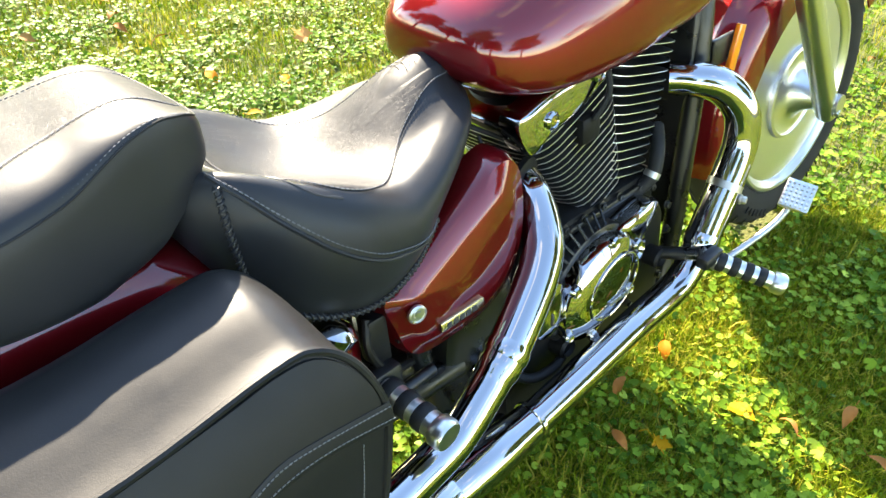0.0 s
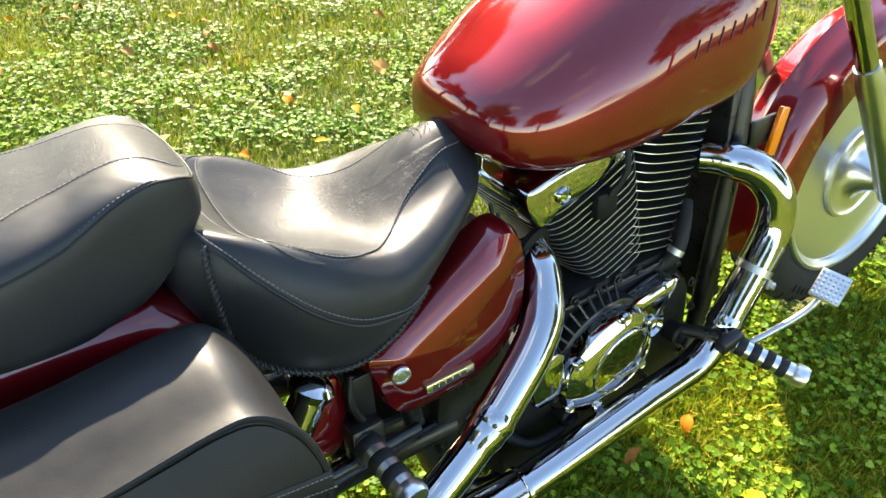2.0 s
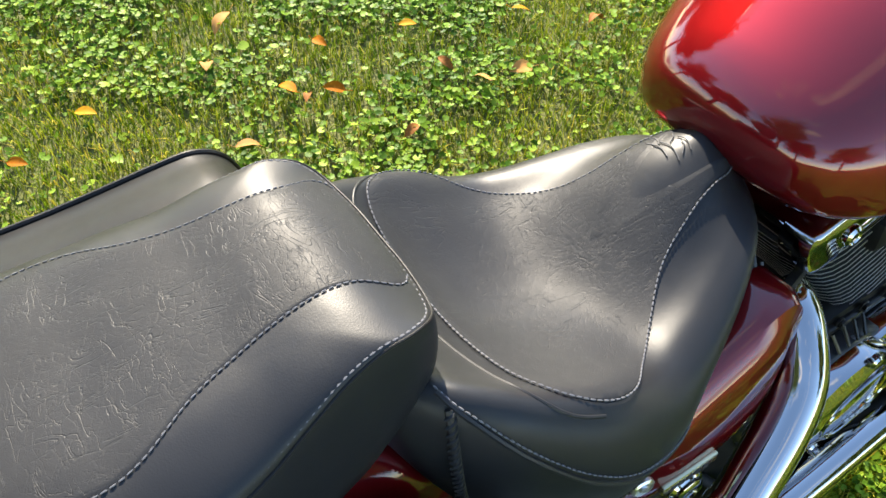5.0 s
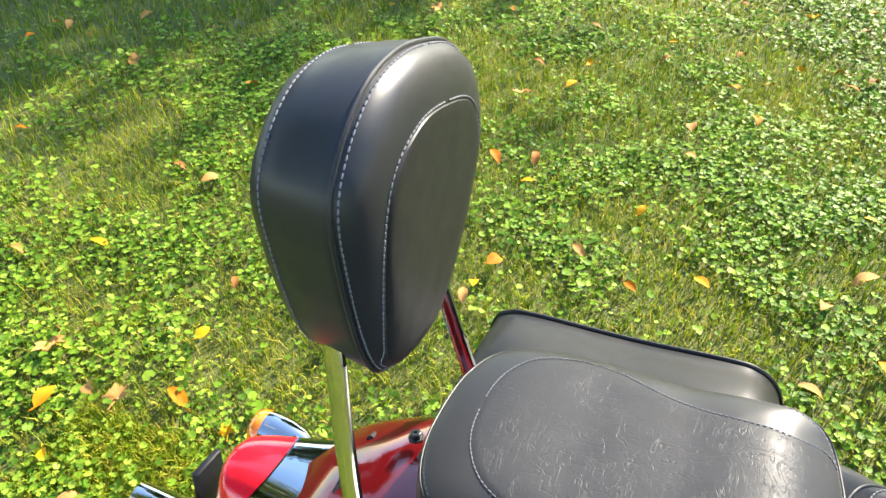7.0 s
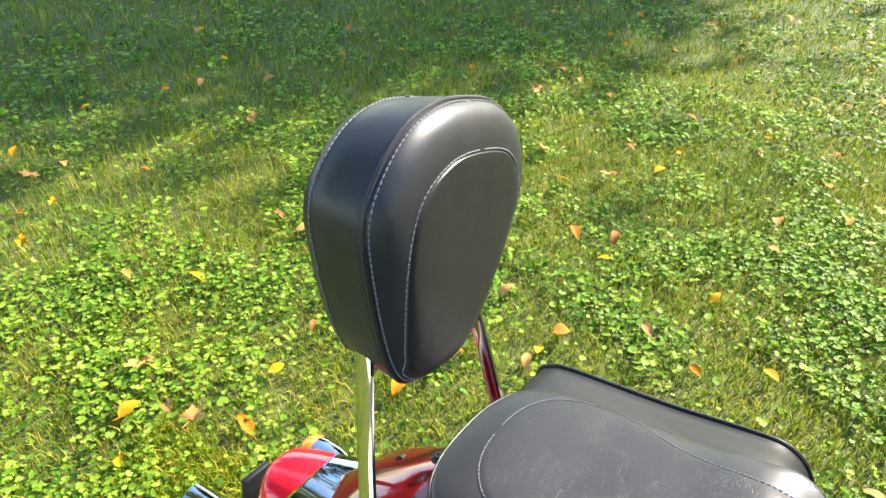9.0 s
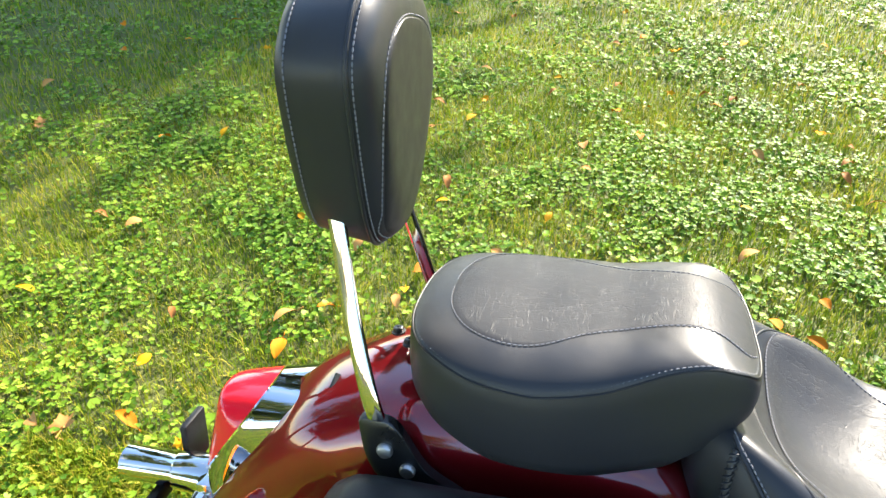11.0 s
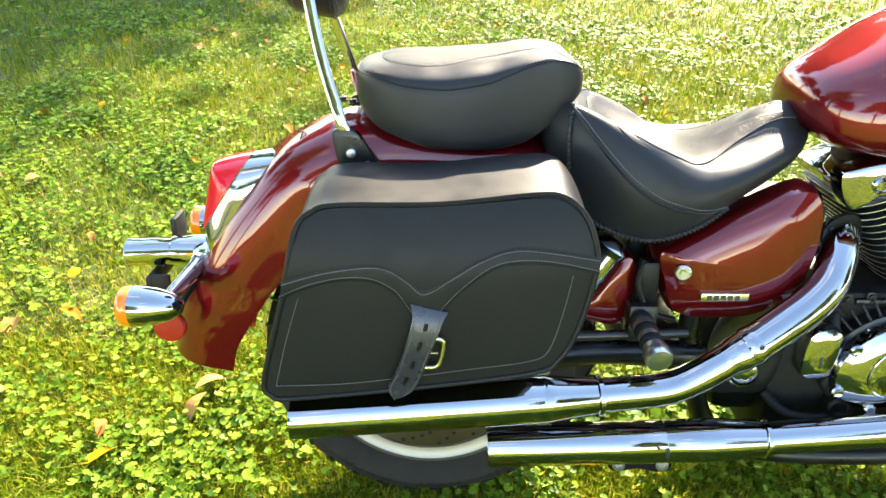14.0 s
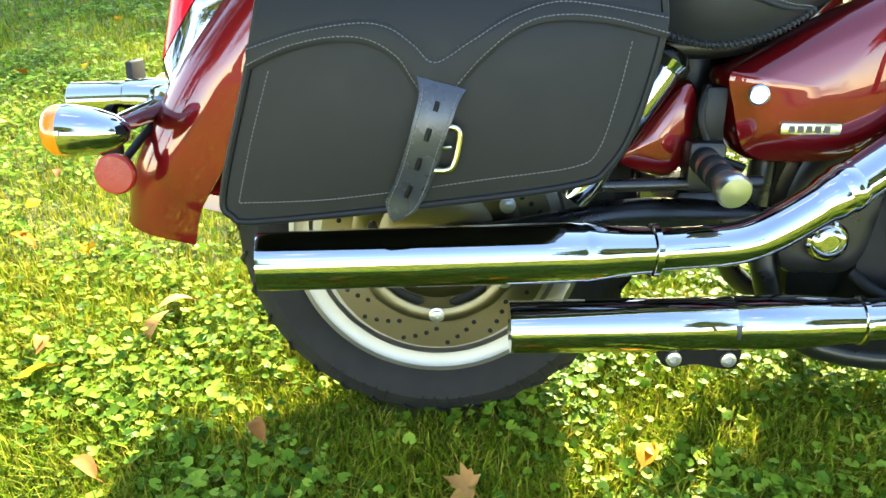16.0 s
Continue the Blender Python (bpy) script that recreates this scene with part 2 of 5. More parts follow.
def catmull(pts, n=8, closed=False):
    """A smooth curve through points."""
    p = [np.asarray(q, float) for q in pts]
    out = []
    m = len(p)
    for i in range(m if closed else m - 1):
        if closed:
            a, b, c, d = p[i - 1], p[i], p[(i + 1) % m], p[(i + 2) % m]
        else:
            a, b, c, d = p[max(i - 1, 0)], p[i], p[i + 1], p[min(i + 2, m - 1)]
        for k in range(n):
            t = k / n
            out.append(0.5 * (2 * b + (c - a) * t + (2 * a - 5 * b + 4 * c - d) * t * t + (3 * b - a - 3 * c + d) * t**3))
    if not closed:
        out.append(p[-1])
    return np.array(out)


def evenly(path, step):
    """Points along a path at an even step."""
    d = np.r_[0, np.cumsum(np.linalg.norm(np.diff(path, axis=0), axis=1))]
    s = np.linspace(0, d[-1], max(int(round(d[-1] / step)), 1) + 1)
    return np.stack([np.interp(s, d, path[:, k]) for k in range(path.shape[1])], 1)


def tube(path, radius, seg=12, caps=True, squash=1.0, up=(0, 0, 1)):
    """A tube along a path; radius a number or one for each point."""
    path = np.asarray(path, float)
    n = len(path)
    rad = np.full(n, radius) if np.isscalar(radius) else np.asarray(radius, float)
    tan = np.gradient(path, axis=0)
    tan /= np.linalg.norm(tan, axis=1)[:, None] + 1e-12
    ref = np.asarray(up, float)
    if abs(tan[0] @ ref) > 0.9:
        ref = np.array([1.0, 0, 0]) if abs(tan[0][0]) < 0.9 else np.array([0, 1.0, 0])
    vs, fs = [], []
    for i in range(n):
        side = np.cross(tan[i], ref)
        side /= np.linalg.norm(side) + 1e-12
        top = np.cross(side, tan[i])
        ref = top
        for k in range(seg):
            a = 2 * math.pi * k / seg
            vs.append(path[i] + rad[i] * (math.cos(a) * side + squash * math.sin(a) * top))
    for i in range(n - 1):
        for k in range(seg):
            j = (k + 1) % seg
            fs.append((i * seg + k, i * seg + j, (i + 1) * seg + j, (i + 1) * seg + k))
    if caps:
        fs.append(tuple(range(seg))[::-1])
        fs.append(tuple((n - 1) * seg + k for k in range(seg)))
    return vs, fs


def lathe(profile, centre, axis, seg=32):
    """A turned body: profile of (radius, height along the axis)."""
    axis = Vector(axis).normalized()
    q = axis.to_track_quat("Z", "Y").to_matrix()
    c = Vector(centre)
    vs, fs = [], []
    for r, h in profile:
        for k in range(seg):
            a = 2 * math.pi * k / seg
            vs.append(tuple(c + q @ Vector((r * math.cos(a), r * math.sin(a), h))))
    for i in range(len(profile) - 1):
        for k in range(seg):
            j = (k + 1) % seg
            fs.append((i * seg + k, i * seg + j, (i + 1) * seg + j, (i + 1) * seg + k))
    if profile[0][0] > 1e-6:
        fs.append(tuple(range(seg))[::-1])
    if profile[-1][0] > 1e-6:
        fs.append(tuple((len(profile) - 1) * seg + k for k in range(seg)))
    return vs, fs


def rings(rows, cap0=True, cap1=True):
    """Closed rings of equal length joined to a skin."""
    n = len(rows[0])
    vs = [tuple(p) for r in rows for p in r]
    fs = []
    for i in range(len(rows) - 1):
        for k in range(n):
            j = (k + 1) % n
            fs.append((i * n + k, i * n + j, (i + 1) * n + j, (i + 1) * n + k))
    if cap0:
        fs.append(tuple(range(n))[::-1])
    if cap1:
        fs.append(tuple((len(rows) - 1) * n + k for k in range(n)))
    return vs, fs


def box(lo, hi, bevel=0.004):
    """A box with bevelled edges."""
    bm = bmesh.new()
    bmesh.ops.create_cube(bm, size=1)
    for v in bm.verts:
        v.co = Vector([(a + b) / 2 + (b - a) * c for a, b, c in zip(lo, hi, v.co)])
    if bevel:
        bmesh.ops.bevel(bm, geom=bm.edges[:], offset=bevel, segments=2, affect="EDGES", profile=0.5)
    out = [tuple(v.co) for v in bm.verts], [tuple(v.index for v in f.verts) for f in bm.faces]
    bm.free()
    return out


def moved(shape, m):
    return [tuple(m @ Vector(p)) for p in shape[0]], shape[1]


def plate(outline, y0, y1, bulge=None, edge=0.004, cols=5):
    """A plate with an outline in x and z from y0 (back) to y1 (face), its edge rounded and its face domed by bulge metres."""
    o = np.asarray(outline, float)
    c = o.mean(0)
    sgn = 1 if y1 > y0 else -1
    size = np.linalg.norm(o - c, axis=1).mean()
    rows = [np.c_[o[:, 0], np.full(len(o), y0), o[:, 1]]]
    for ang in (0.0, 0.5, 1.0):
        ins = edge * (1 - math.cos(ang * math.pi / 2))
        f = 1 - ins / size
        q = c + (o - c) * f
        rows.append(np.c_[q[:, 0], np.full(len(o), y1 - sgn * edge * (1 - math.sin(ang * math.pi / 2))), q[:, 1]])
    for k in range(1, cols):
        f = (1 - edge / size) * (1 - k / cols)
        q = c + (o - c) * f
        rows.append(np.c_[q[:, 0], np.full(len(o), y1 + sgn * (bulge or 0) * (1 - f * f)), q[:, 1]])
    return rings(rows)


def stitches(path, step=0.006, size=0.0011, off=(0, 0, 0)):
    """A row of short threads along a path."""
    p = evenly(np.asarray(path, float) + np.asarray(off), step)
    out = []
    for a, b in zip(p[:-1], p[1:]):
        out.append(tube([a + (b - a) * 0.14, a + (b - a) * 0.5, a + (b - a) * 0.86], [size * 0.6, size, size * 0.6], 5))
    return join(*out)


def bolt(centre, axis, r=0.008, h=0.006):
    """A hexagon bolt head on a washer."""
    a = lathe([(r * 1.35, 0), (r * 1.35, h * 0.25), (r * 1.2, h * 0.3)], centre, axis, 16)
    b = lathe([(r, h * 0.25), (r, h * 0.9), (r * 0.85, h), (r * 0.3, h), (r * 0.25, h * 0.7)], centre, axis, 6)
    return join(a, b)

# ---------------------------------------------------------------- the motorcycle
bike = thing("motorcycle", (0, 0, 0), "burgundy and chrome cruiser motorcycle standing on the lawn", "motorcycle")


def spline(xs, table):
    """A smooth line through (x, value) pairs, read at xs."""
    k = catmull([(a, b) for a, b in table], 12)
    return np.interp(xs, k[:, 0], k[:, 1])


# --- wheels
def wheel(name, centre, radius, rim_r, half, tread, label):
    cx, cz = centre
    w = part(name, lathe([(rim_r - 0.012, -half * 0.62), (rim_r + 0.004, -half * 0.80), (rim_r + 0.02, -half * 0.95), ((rim_r + radius) / 2, -half * 1.02), (radius - 0.035, -half * 0.93),
                          (radius - 0.014, -half * 0.72), (radius - 0.003, -half * 0.38), (radius, 0), (radius - 0.003, half * 0.38), (radius - 0.014, half * 0.72),
                          (radius - 0.035, half * 0.93), ((rim_r + radius) / 2, half * 1.02), (rim_r + 0.02, half * 0.95), (rim_r + 0.004, half * 0.80), (rim_r - 0.012, half * 0.62)],
                         (cx, 0, cz), (0, 1, 0), 96), TYRE, bike, label)
    lugs = []
    for k in range(tread):
        for s in (-1, 1):
            a0 = 2 * math.pi * (k + (0.5 if s > 0 else 0)) / tread
            pts = [(radius - 0.022, half * 0.86, 0.0), (radius - 0.0085, half * 0.62, 0.05), (radius - 0.001, half * 0.30, 0.11)]
            lugs.append(tube([(cx + r * math.sin(a0 + da), s * y, cz - r * math.cos(a0 + da)) for r, y, da in pts], [0.0025, 0.0045, 0.003], 6))
    part("tread_groove", join(*lugs), RUBBER, w, kind="stuff")
    bars = []
    for s in (-1, 1):
        for k in range(26):
            a0 = radians(-38 + 4.2 * k - (60 if k > 13 else 0) * 0)
            if k in (6, 7, 13, 14, 20):
                continue
            r0, r1 = (rim_r + radius) / 2 - 0.004, (rim_r + radius) / 2 + 0.014
            q = [(cx + r * math.sin(a0), s * (half * 1.02 + 0.0006), cz - r * math.cos(a0)) for r in (r0, r1)]
            bars.append(tube([q[0], q[1]], 0.0022, 5, squash=0.4))
    part("sidewall_lettering", join(*bars), RUBBER, w, "raised unreadable sidewall marks", kind="stuff")
    return w


rear = wheel("rear_tyre", (0, 0.290), 0.316, 0.222, 0.088, 34, "broad black rear tyre with grooved shoulders")
part("rear_rim", join(lathe([(0.192, -0.060), (0.197, -0.068), (0.213, -0.069), (0.219, -0.073), (0.227, -0.071), (0.227, -0.060), (0.200, -0.050), (0.190, -0.040), (0.188, 0.000), (0.188, 0.020), (0.196, 0.048), (0.226, 0.060), (0.226, 0.070), (0.205, 0.068)], (0, 0, 0.290), (0, 1, 0), 80),
                       lathe([(0.03, -0.070), (0.055, -0.062), (0.060, -0.030), (0.150, 0.000), (0.203, 0.010), (0.203, 0.030), (0.150, 0.02), (0.06, 0.03), (0.055, 0.06), (0.03, 0.07)], (0, 0, 0.290), (0, 1, 0), 64)),
     RIM, rear, "silver cast wheel rim")


def disc_ring(cx, cz, y, r_in, r_out, t):
    """A flat brake disc with chamfered edges."""
    return lathe([(r_in, -t / 2), (r_out - 0.001, -t / 2), (r_out, -t / 2 + 0.001), (r_out, t / 2 - 0.001), (r_out - 0.001, t / 2), (r_in, t / 2), (r_in, -t / 2)], (cx, y, cz), (0, 1, 0), 96)


disc = part("brake_disc", disc_ring(0, 0.290, -0.092, 0.132, 0.174, 0.005), DISC, rear, "drilled steel brake disc")
_holes = []
for k in range(60):
    r = (0.142, 0.150, 0.158, 0.166)[(k * 3) % 4]
    a = 2 * math.pi * k / 60
    _holes.append(lathe([(0.0038, -0.0012), (0.0038, 0.0002), (0.0030, 0.0006)], (r * math.sin(a), -0.0946, 0.290 - r * math.cos(a)), (0, -1, 0), 10))
part("disc_hole", join(*_holes), CASTING, disc, kind="stuff")
carrier = part("disc_carrier", lathe([(0.03, 0.0), (0.075, 0.002), (0.133, -0.002), (0.133, 0.005), (0.126, 0.008), (0.112, 0.0085), (0.108, 0.006), (0.090, 0.006), (0.086, 0.0095), (0.06, 0.012), (0.03, 0.014)], (0, -0.088, 0.290), (0, -1, 0), 64), DISC, disc)
for k in range(6):
    a = 2 * math.pi * (k + 0.0) / 6
    part("disc_bolt", bolt((0.118 * math.sin(a), -0.0965, 0.290 - 0.118 * math.cos(a)), (0, -1, 0), 0.009, 0.007), STEEL, disc)
    arc = [(0.099 * math.sin(a + d), -0.0943, 0.290 - 0.099 * math.cos(a + d)) for d in np.linspace(0.20, 0.85, 9)]
    part("carrier_slot", tube(arc, [0.003] + [0.0075] * 7 + [0.003], 10, squash=0.3, up=(0, 1, 0)), CASTING, carrier)
part("axle_nut", bolt((0, -0.135, 0.290), (0, -1, 0), 0.016, 0.016), CHROME, rear)
part("brake_caliper", join(box((0.03, -0.135, 0.375), (0.14, -0.07, 0.432), 0.012), lathe([(0.022, 0), (0.022, 0.02), (0.016, 0.026)], (0.06, -0.13, 0.405), (0, -1, 0), 20)), STEEL, rear, "dull metal brake caliper")

POLISHED = chrome("polished_alloy", (0.62, 0.62, 0.63), 0.30, 0.04)
FW = (1.702, 0.352)
front = wheel("front_tyre", FW, 0.345, 0.247, 0.060, 36, "black front tyre")
part("front_rim", lathe([(0.247, -0.040), (0.251, -0.050), (0.247, -0.055), (0.240, -0.055), (0.235, -0.050), (0.229, -0.047), (0.224, -0.040), (0.219, -0.026), (0.210, -0.010), (0.190, 0.008), (0.160, 0.022), (0.130, 0.030), (0.100, 0.034), (0.100, 0.040),
                         (0.150, 0.038), (0.210, 0.030), (0.224, 0.042), (0.240, 0.055), (0.251, 0.050), (0.247, 0.040)], (FW[0], 0, FW[1]), (0, 1, 0), 96), POLISHED, front, "polished solid front wheel")
hub = part("front_hub", lathe([(0.108, -0.046), (0.116, 0.026), (0.113, 0.036), (0.106, 0.038), (0.100, 0.034), (0.070, 0.036), (0.052, 0.046), (0.036, 0.066), (0.028, 0.088), (0.016, 0.092)], (FW[0], -0.012, FW[1]), (0, -1, 0), 64), POLISHED, front, "polished conical hub cover")
part("axle_end", lathe([(0.015, 0.0), (0.015, 0.020), (0.006, 0.022)], (FW[0], -0.100, FW[1]), (0, -1, 0), 24), ENAMEL, hub)

# --- forks, front fender
_dir = Vector((-0.54, 0, 0.84)).normalized()
for s in (-1, 1):
    p0 = Vector((1.700, s * 0.125, 0.335))
    leg = part("fork_leg", tube([tuple(p0 + _dir * d + Vector((-0.006, 0, 0))) for d in (-0.03, -0.015, 0.03, 0.10, 0.22, 0.36, 0.40)], [0.020, 0.025, 0.027, 0.026, 0.026, 0.027, 0.024], 24), SATIN, bike, "polished aluminium fork slider")
    part("fork_tube", tube([tuple(p0 + _dir * d + Vector((-0.006, 0, 0))) for d in (0.38, 0.5, 0.72)], 0.021, 20), CHROME, leg)
    part("axle_clamp", join(tube([(FW[0] - 0.010, s * 0.105, FW[1]), (FW[0] - 0.010, s * 0.158, FW[1])], 0.022, 20), bolt((1.690, s * 0.148, 0.330), (0, s, 0), 0.008, 0.012)), SATIN, leg)


def fender(name, prof, half, depth, round_, label, mat=PAINT):
    """A mudguard: profile points of the crown in x and z; skirts of the given depths towards the axle side."""
    p = catmull([(x, z) for x, z in prof], 8)
    dep = np.interp(np.linspace(0, 1, len(p)), np.linspace(0, 1, len(depth)), depth)
    hw = np.interp(np.linspace(0, 1, len(p)), np.linspace(0, 1, len(half)), half)
    tan = np.gradient(p, axis=0)
    tan /= np.linalg.norm(tan, axis=1)[:, None]
    nor = np.c_[-tan[:, 1], tan[:, 0]]
    rows = []
    for i in range(len(p)):
        sec = []
        for side, th in ((1, 0.0), (-1, 0.0035)):
            r = min(round_, dep[i] * 0.8)
            w, d = hw[i] - th, dep[i]
            line = [(-w * 0.985, d)]
            for k in range(7):
                a = k / 6 * math.pi / 2
                line.append((-w + r * (1 - math.sin(a)) * 0 - 0 + r * (1 - math.cos(a)), th + r * (1 - math.sin(a))))
            line += [(0, th - 0.010)]
            line += [(-a, b) for a, b in line[-2::-1]]
            sec += line if side > 0 else line[::-1]
        rows.append([(p[i][0] - nor[i][0] * b, a, p[i][1] - nor[i][1] * b) for a, b in sec])
    return rings(rows)


ang = np.radians(np.linspace(-103, 62, 15))
part("front_fender", fender("front_fender", [(FW[0] + 0.378 * math.sin(a), FW[1] + 0.378 * math.cos(a)) for a in ang], (0.075,) * 3, (0.085, 0.11, 0.11, 0.08), 0.055, ""), PAINT, bike, "burgundy front mudguard")

REAR_PROF = [(-0.488, 0.304), (-0.470, 0.378), (-0.436, 0.446), (-0.381, 0.536), (-0.333, 0.600), (-0.264, 0.679), (-0.200, 0.720), (-0.135, 0.744), (-0.03, 0.752), (0.10, 0.738), (0.22, 0.70), (0.30, 0.63)]
rear_fender = part("rear_fender", fender("rear_fender", REAR_PROF, (0.088, 0.105, 0.118, 0.122, 0.115), (0.125, 0.135, 0.165, 0.19, 0.16), 0.075, ""), PAINT, bike, "glossy burgundy rear mudguard")
for x, y in ((-0.055, -0.010), (-0.075, 0.012)):
    part("fender_bolt", bolt((x - 0.075, y, 0.762), (-0.15, 0, 1), 0.0065, 0.008), ENAMEL, rear_fender)

# --- tank
TANK_W = [(0.608, 0.02), (0.613, 0.070), (0.624, 0.102), (0.643, 0.126), (0.685, 0.154), (0.75, 0.176), (0.84, 0.19), (0.94, 0.188), (1.062, 0.18), (1.16, 0.135), (1.202, 0.085), (1.218, 0.03)]
TANK_LOW = [(0.608, 0.775), (0.613, 0.755), (0.624, 0.737), (0.643, 0.718), (0.68, 0.704), (0.74, 0.697), (0.84, 0.699), (0.94, 0.706), (1.062, 0.724), (1.16, 0.785), (1.202, 0.83), (1.218, 0.87)]
TANK_HIGH = [(0.608, 0.789), (0.613, 0.807), (0.624, 0.823), (0.643, 0.840), (0.685, 0.868), (0.74, 0.904), (0.84, 0.955), (0.94, 0.99), (1.062, 1.005), (1.16, 0.985), (1.202, 0.94), (1.218, 0.9)]


def tank():
    xs = np.r_[0.608, 0.6105, 0.616, np.linspace(0.624, 1.170, 32), 1.195, 1.210, 1.218]
    w = spline(xs, TANK_W)
    zb = spline(xs, TANK_LOW)
    zt = spline(xs, TANK_HIGH)
    rows = []
    for i in range(len(xs)):
        mid = zb[i] + (zt[i] - zb[i]) * 0.36
        sec = []
        for k in range(48):
            a = 2 * math.pi * k / 48
            c, s = math.cos(a), math.sin(a)
            e = 0.80 if s > 0 else 0.50
            y = w[i] * math.copysign(abs(c) ** (0.95 if s > 0 else 0.55), c)
            z = mid + (zt[i] - mid if s > 0 else mid - zb[i]) * math.copysign(abs(s) ** e, s)
            sec.append((xs[i], y, z))
        rows.append(sec)
    return rings(rows)


tank_ob = part("fuel_tank", tank(), PAINT, bike, "glossy burgundy teardrop fuel tank")
def on_tank(x, z, out=0.0008):
    """A point on the tank's right flank."""
    w, lo, hi = (float(spline(np.array([x]), t)[0]) for t in (TANK_W, TANK_LOW, TANK_HIGH))
    mid = lo + (hi - lo) * 0.36
    s = float(np.clip((z - mid) / (hi - mid), 0.0, 0.98)) ** (1 / 0.80)
    return (x, -w * math.sqrt(1 - s * s) ** 0.95 - out, z)


_script = []
for k in range(7):
    x0, z0 = 0.905 + 0.0245 * k, 0.832 + 0.0035 * k
    _script.append(tube(np.array([on_tank(x0 + 0.010 * t, z0 + 0.024 * t, 0.0004) for t in np.linspace(0, 1, 6)]), 0.0011, 6))
part("tank_emblem", join(*_script), SILVERINK, tank_ob, "plain slanted bars on the tank", kind="stuff")

# --- saddle
SX = np.r_[0.185, np.linspace(0.20, 0.615, 44), 0.628, 0.636, 0.640]


def seat_tables(x):
    w = spline(x, [(0.185, 0.10), (0.22, 0.145), (0.26, 0.175), (0.31, 0.196), (0.36, 0.204), (0.42, 0.194), (0.47, 0.172), (0.52, 0.148), (0.56, 0.126), (0.60, 0.098), (0.628, 0.062), (0.640, 0.035)])
    zb = spline(x, [(0.185, 0.715), (0.21, 0.665), (0.25, 0.612), (0.30, 0.588), (0.35, 0.581), (0.40, 0.592), (0.44, 0.608), (0.475, 0.628), (0.52, 0.650), (0.56, 0.668), (0.60, 0.688), (0.628, 0.710), (0.640, 0.722)])
    ze = spline(x, [(0.185, 0.765), (0.22, 0.782), (0.26, 0.772), (0.31, 0.746), (0.36, 0.723), (0.42, 0.692), (0.47, 0.690), (0.52, 0.700), (0.56, 0.712), (0.60, 0.720), (0.628, 0.724), (0.640, 0.727)])
    zc = spline(x, [(0.185, 0.770), (0.22, 0.780), (0.26, 0.746), (0.31, 0.702), (0.36, 0.683), (0.42, 0.681), (0.47, 0.699), (0.52, 0.729), (0.56, 0.754), (0.60, 0.769), (0.628, 0.764), (0.640, 0.750)])
    return w, zb, ze, zc


def seat_section(w, zb, ze, zc, n=8):
    h = ze - zb
    side = [(w * 0.90, zb), (w * 0.97, zb + 0.22 * h), (w, zb + 0.50 * h), (w * 0.975, zb + 0.76 * h), (w * 0.90, zb + 0.95 * h), (w * 0.78, ze + 0.004), (w * 0.58, ze * 0.7 + zc * 0.3), (w * 0.30, ze * 0.22 + zc * 0.78), (0, zc)]
    return catmull([(-y, z) for y, z in side] + side[-2::-1], n)


_SEC = {}


def seat_at(x, u):
    """A point of the saddle's skin: u from 0 (edge of the camera side) over 1 (middle) to 2."""
    key = round(float(x) * 2500)
    if key not in _SEC:
        _SEC[key] = seat_section(*(float(v[0]) for v in seat_tables(np.array([key / 2500]))))
    s = _SEC[key]
    i = u / 2 * (len(s) - 1)
    k = min(int(i), len(s) - 2)
    y, z = s[k] + (s[k + 1] - s[k]) * (i - k)
    return np.array([x, y, z])


_t = seat_tables(SX)
_rows = []
for i, x in enumerate(SX):
    s = seat_section(*(float(t[i]) for t in _t))
    _rows.append([(x, y, z) for y, z in s])
seat = part("saddle", rings(_rows), LEATHER, bike, "black leather rider's saddle with stitched panels")


def seat_path(pts, lift=0.0012, n=10):
    """A curve on the saddle from (x, u) pairs."""
    q = catmull(pts, n)
    out = []
    for x, u in q:
        p = seat_at(x, u)
        a, b = seat_at(min(x + 0.004, 0.638), u), seat_at(x, min(u + 0.02, 2))
        nrm = np.cross(b - p, a - p)
        nrm /= np.linalg.norm(nrm) + 1e-12
        if nrm @ (p - np.array([p[0], 0.0, 0.66])) < 0:
            nrm = -nrm
        out.append(p + nrm * lift)
    return np.array(out)


# creased centre panel, laid on the skin
def seat_u(x, y):
    """The skin's parameter at the height of the given x and y on the upper side."""
    us = np.linspace(0.32, 1.0, 120)
    ys = np.array([seat_at(x, u)[1] for u in us])
    return float(np.interp(-abs(y), ys, us)) if y <= 0 else 2 - float(np.interp(-abs(y), ys, us))


def laced(q, side):
    """A thong wound slantwise round a leather edge that runs along q."""
    out = []
    for a, b in zip(q[:-1], q[1:]):
        t = Vector(b - a).normalized()
        n = Vector((0, side, 0))
        w = t.cross(n).normalized()
        m = Vector((a + b) / 2)
        out.append(tube([m - w * 0.0048 - t * 0.0030, m - w * 0.0024 - t * 0.0012 + n * 0.0022, m + n * 0.0030, m + w * 0.0024 + t * 0.0012 + n * 0.0022, m + w * 0.0048 + t * 0.0030], [0.0012, 0.0019, 0.0021, 0.0019, 0.0012], 6))
    return join(*out)


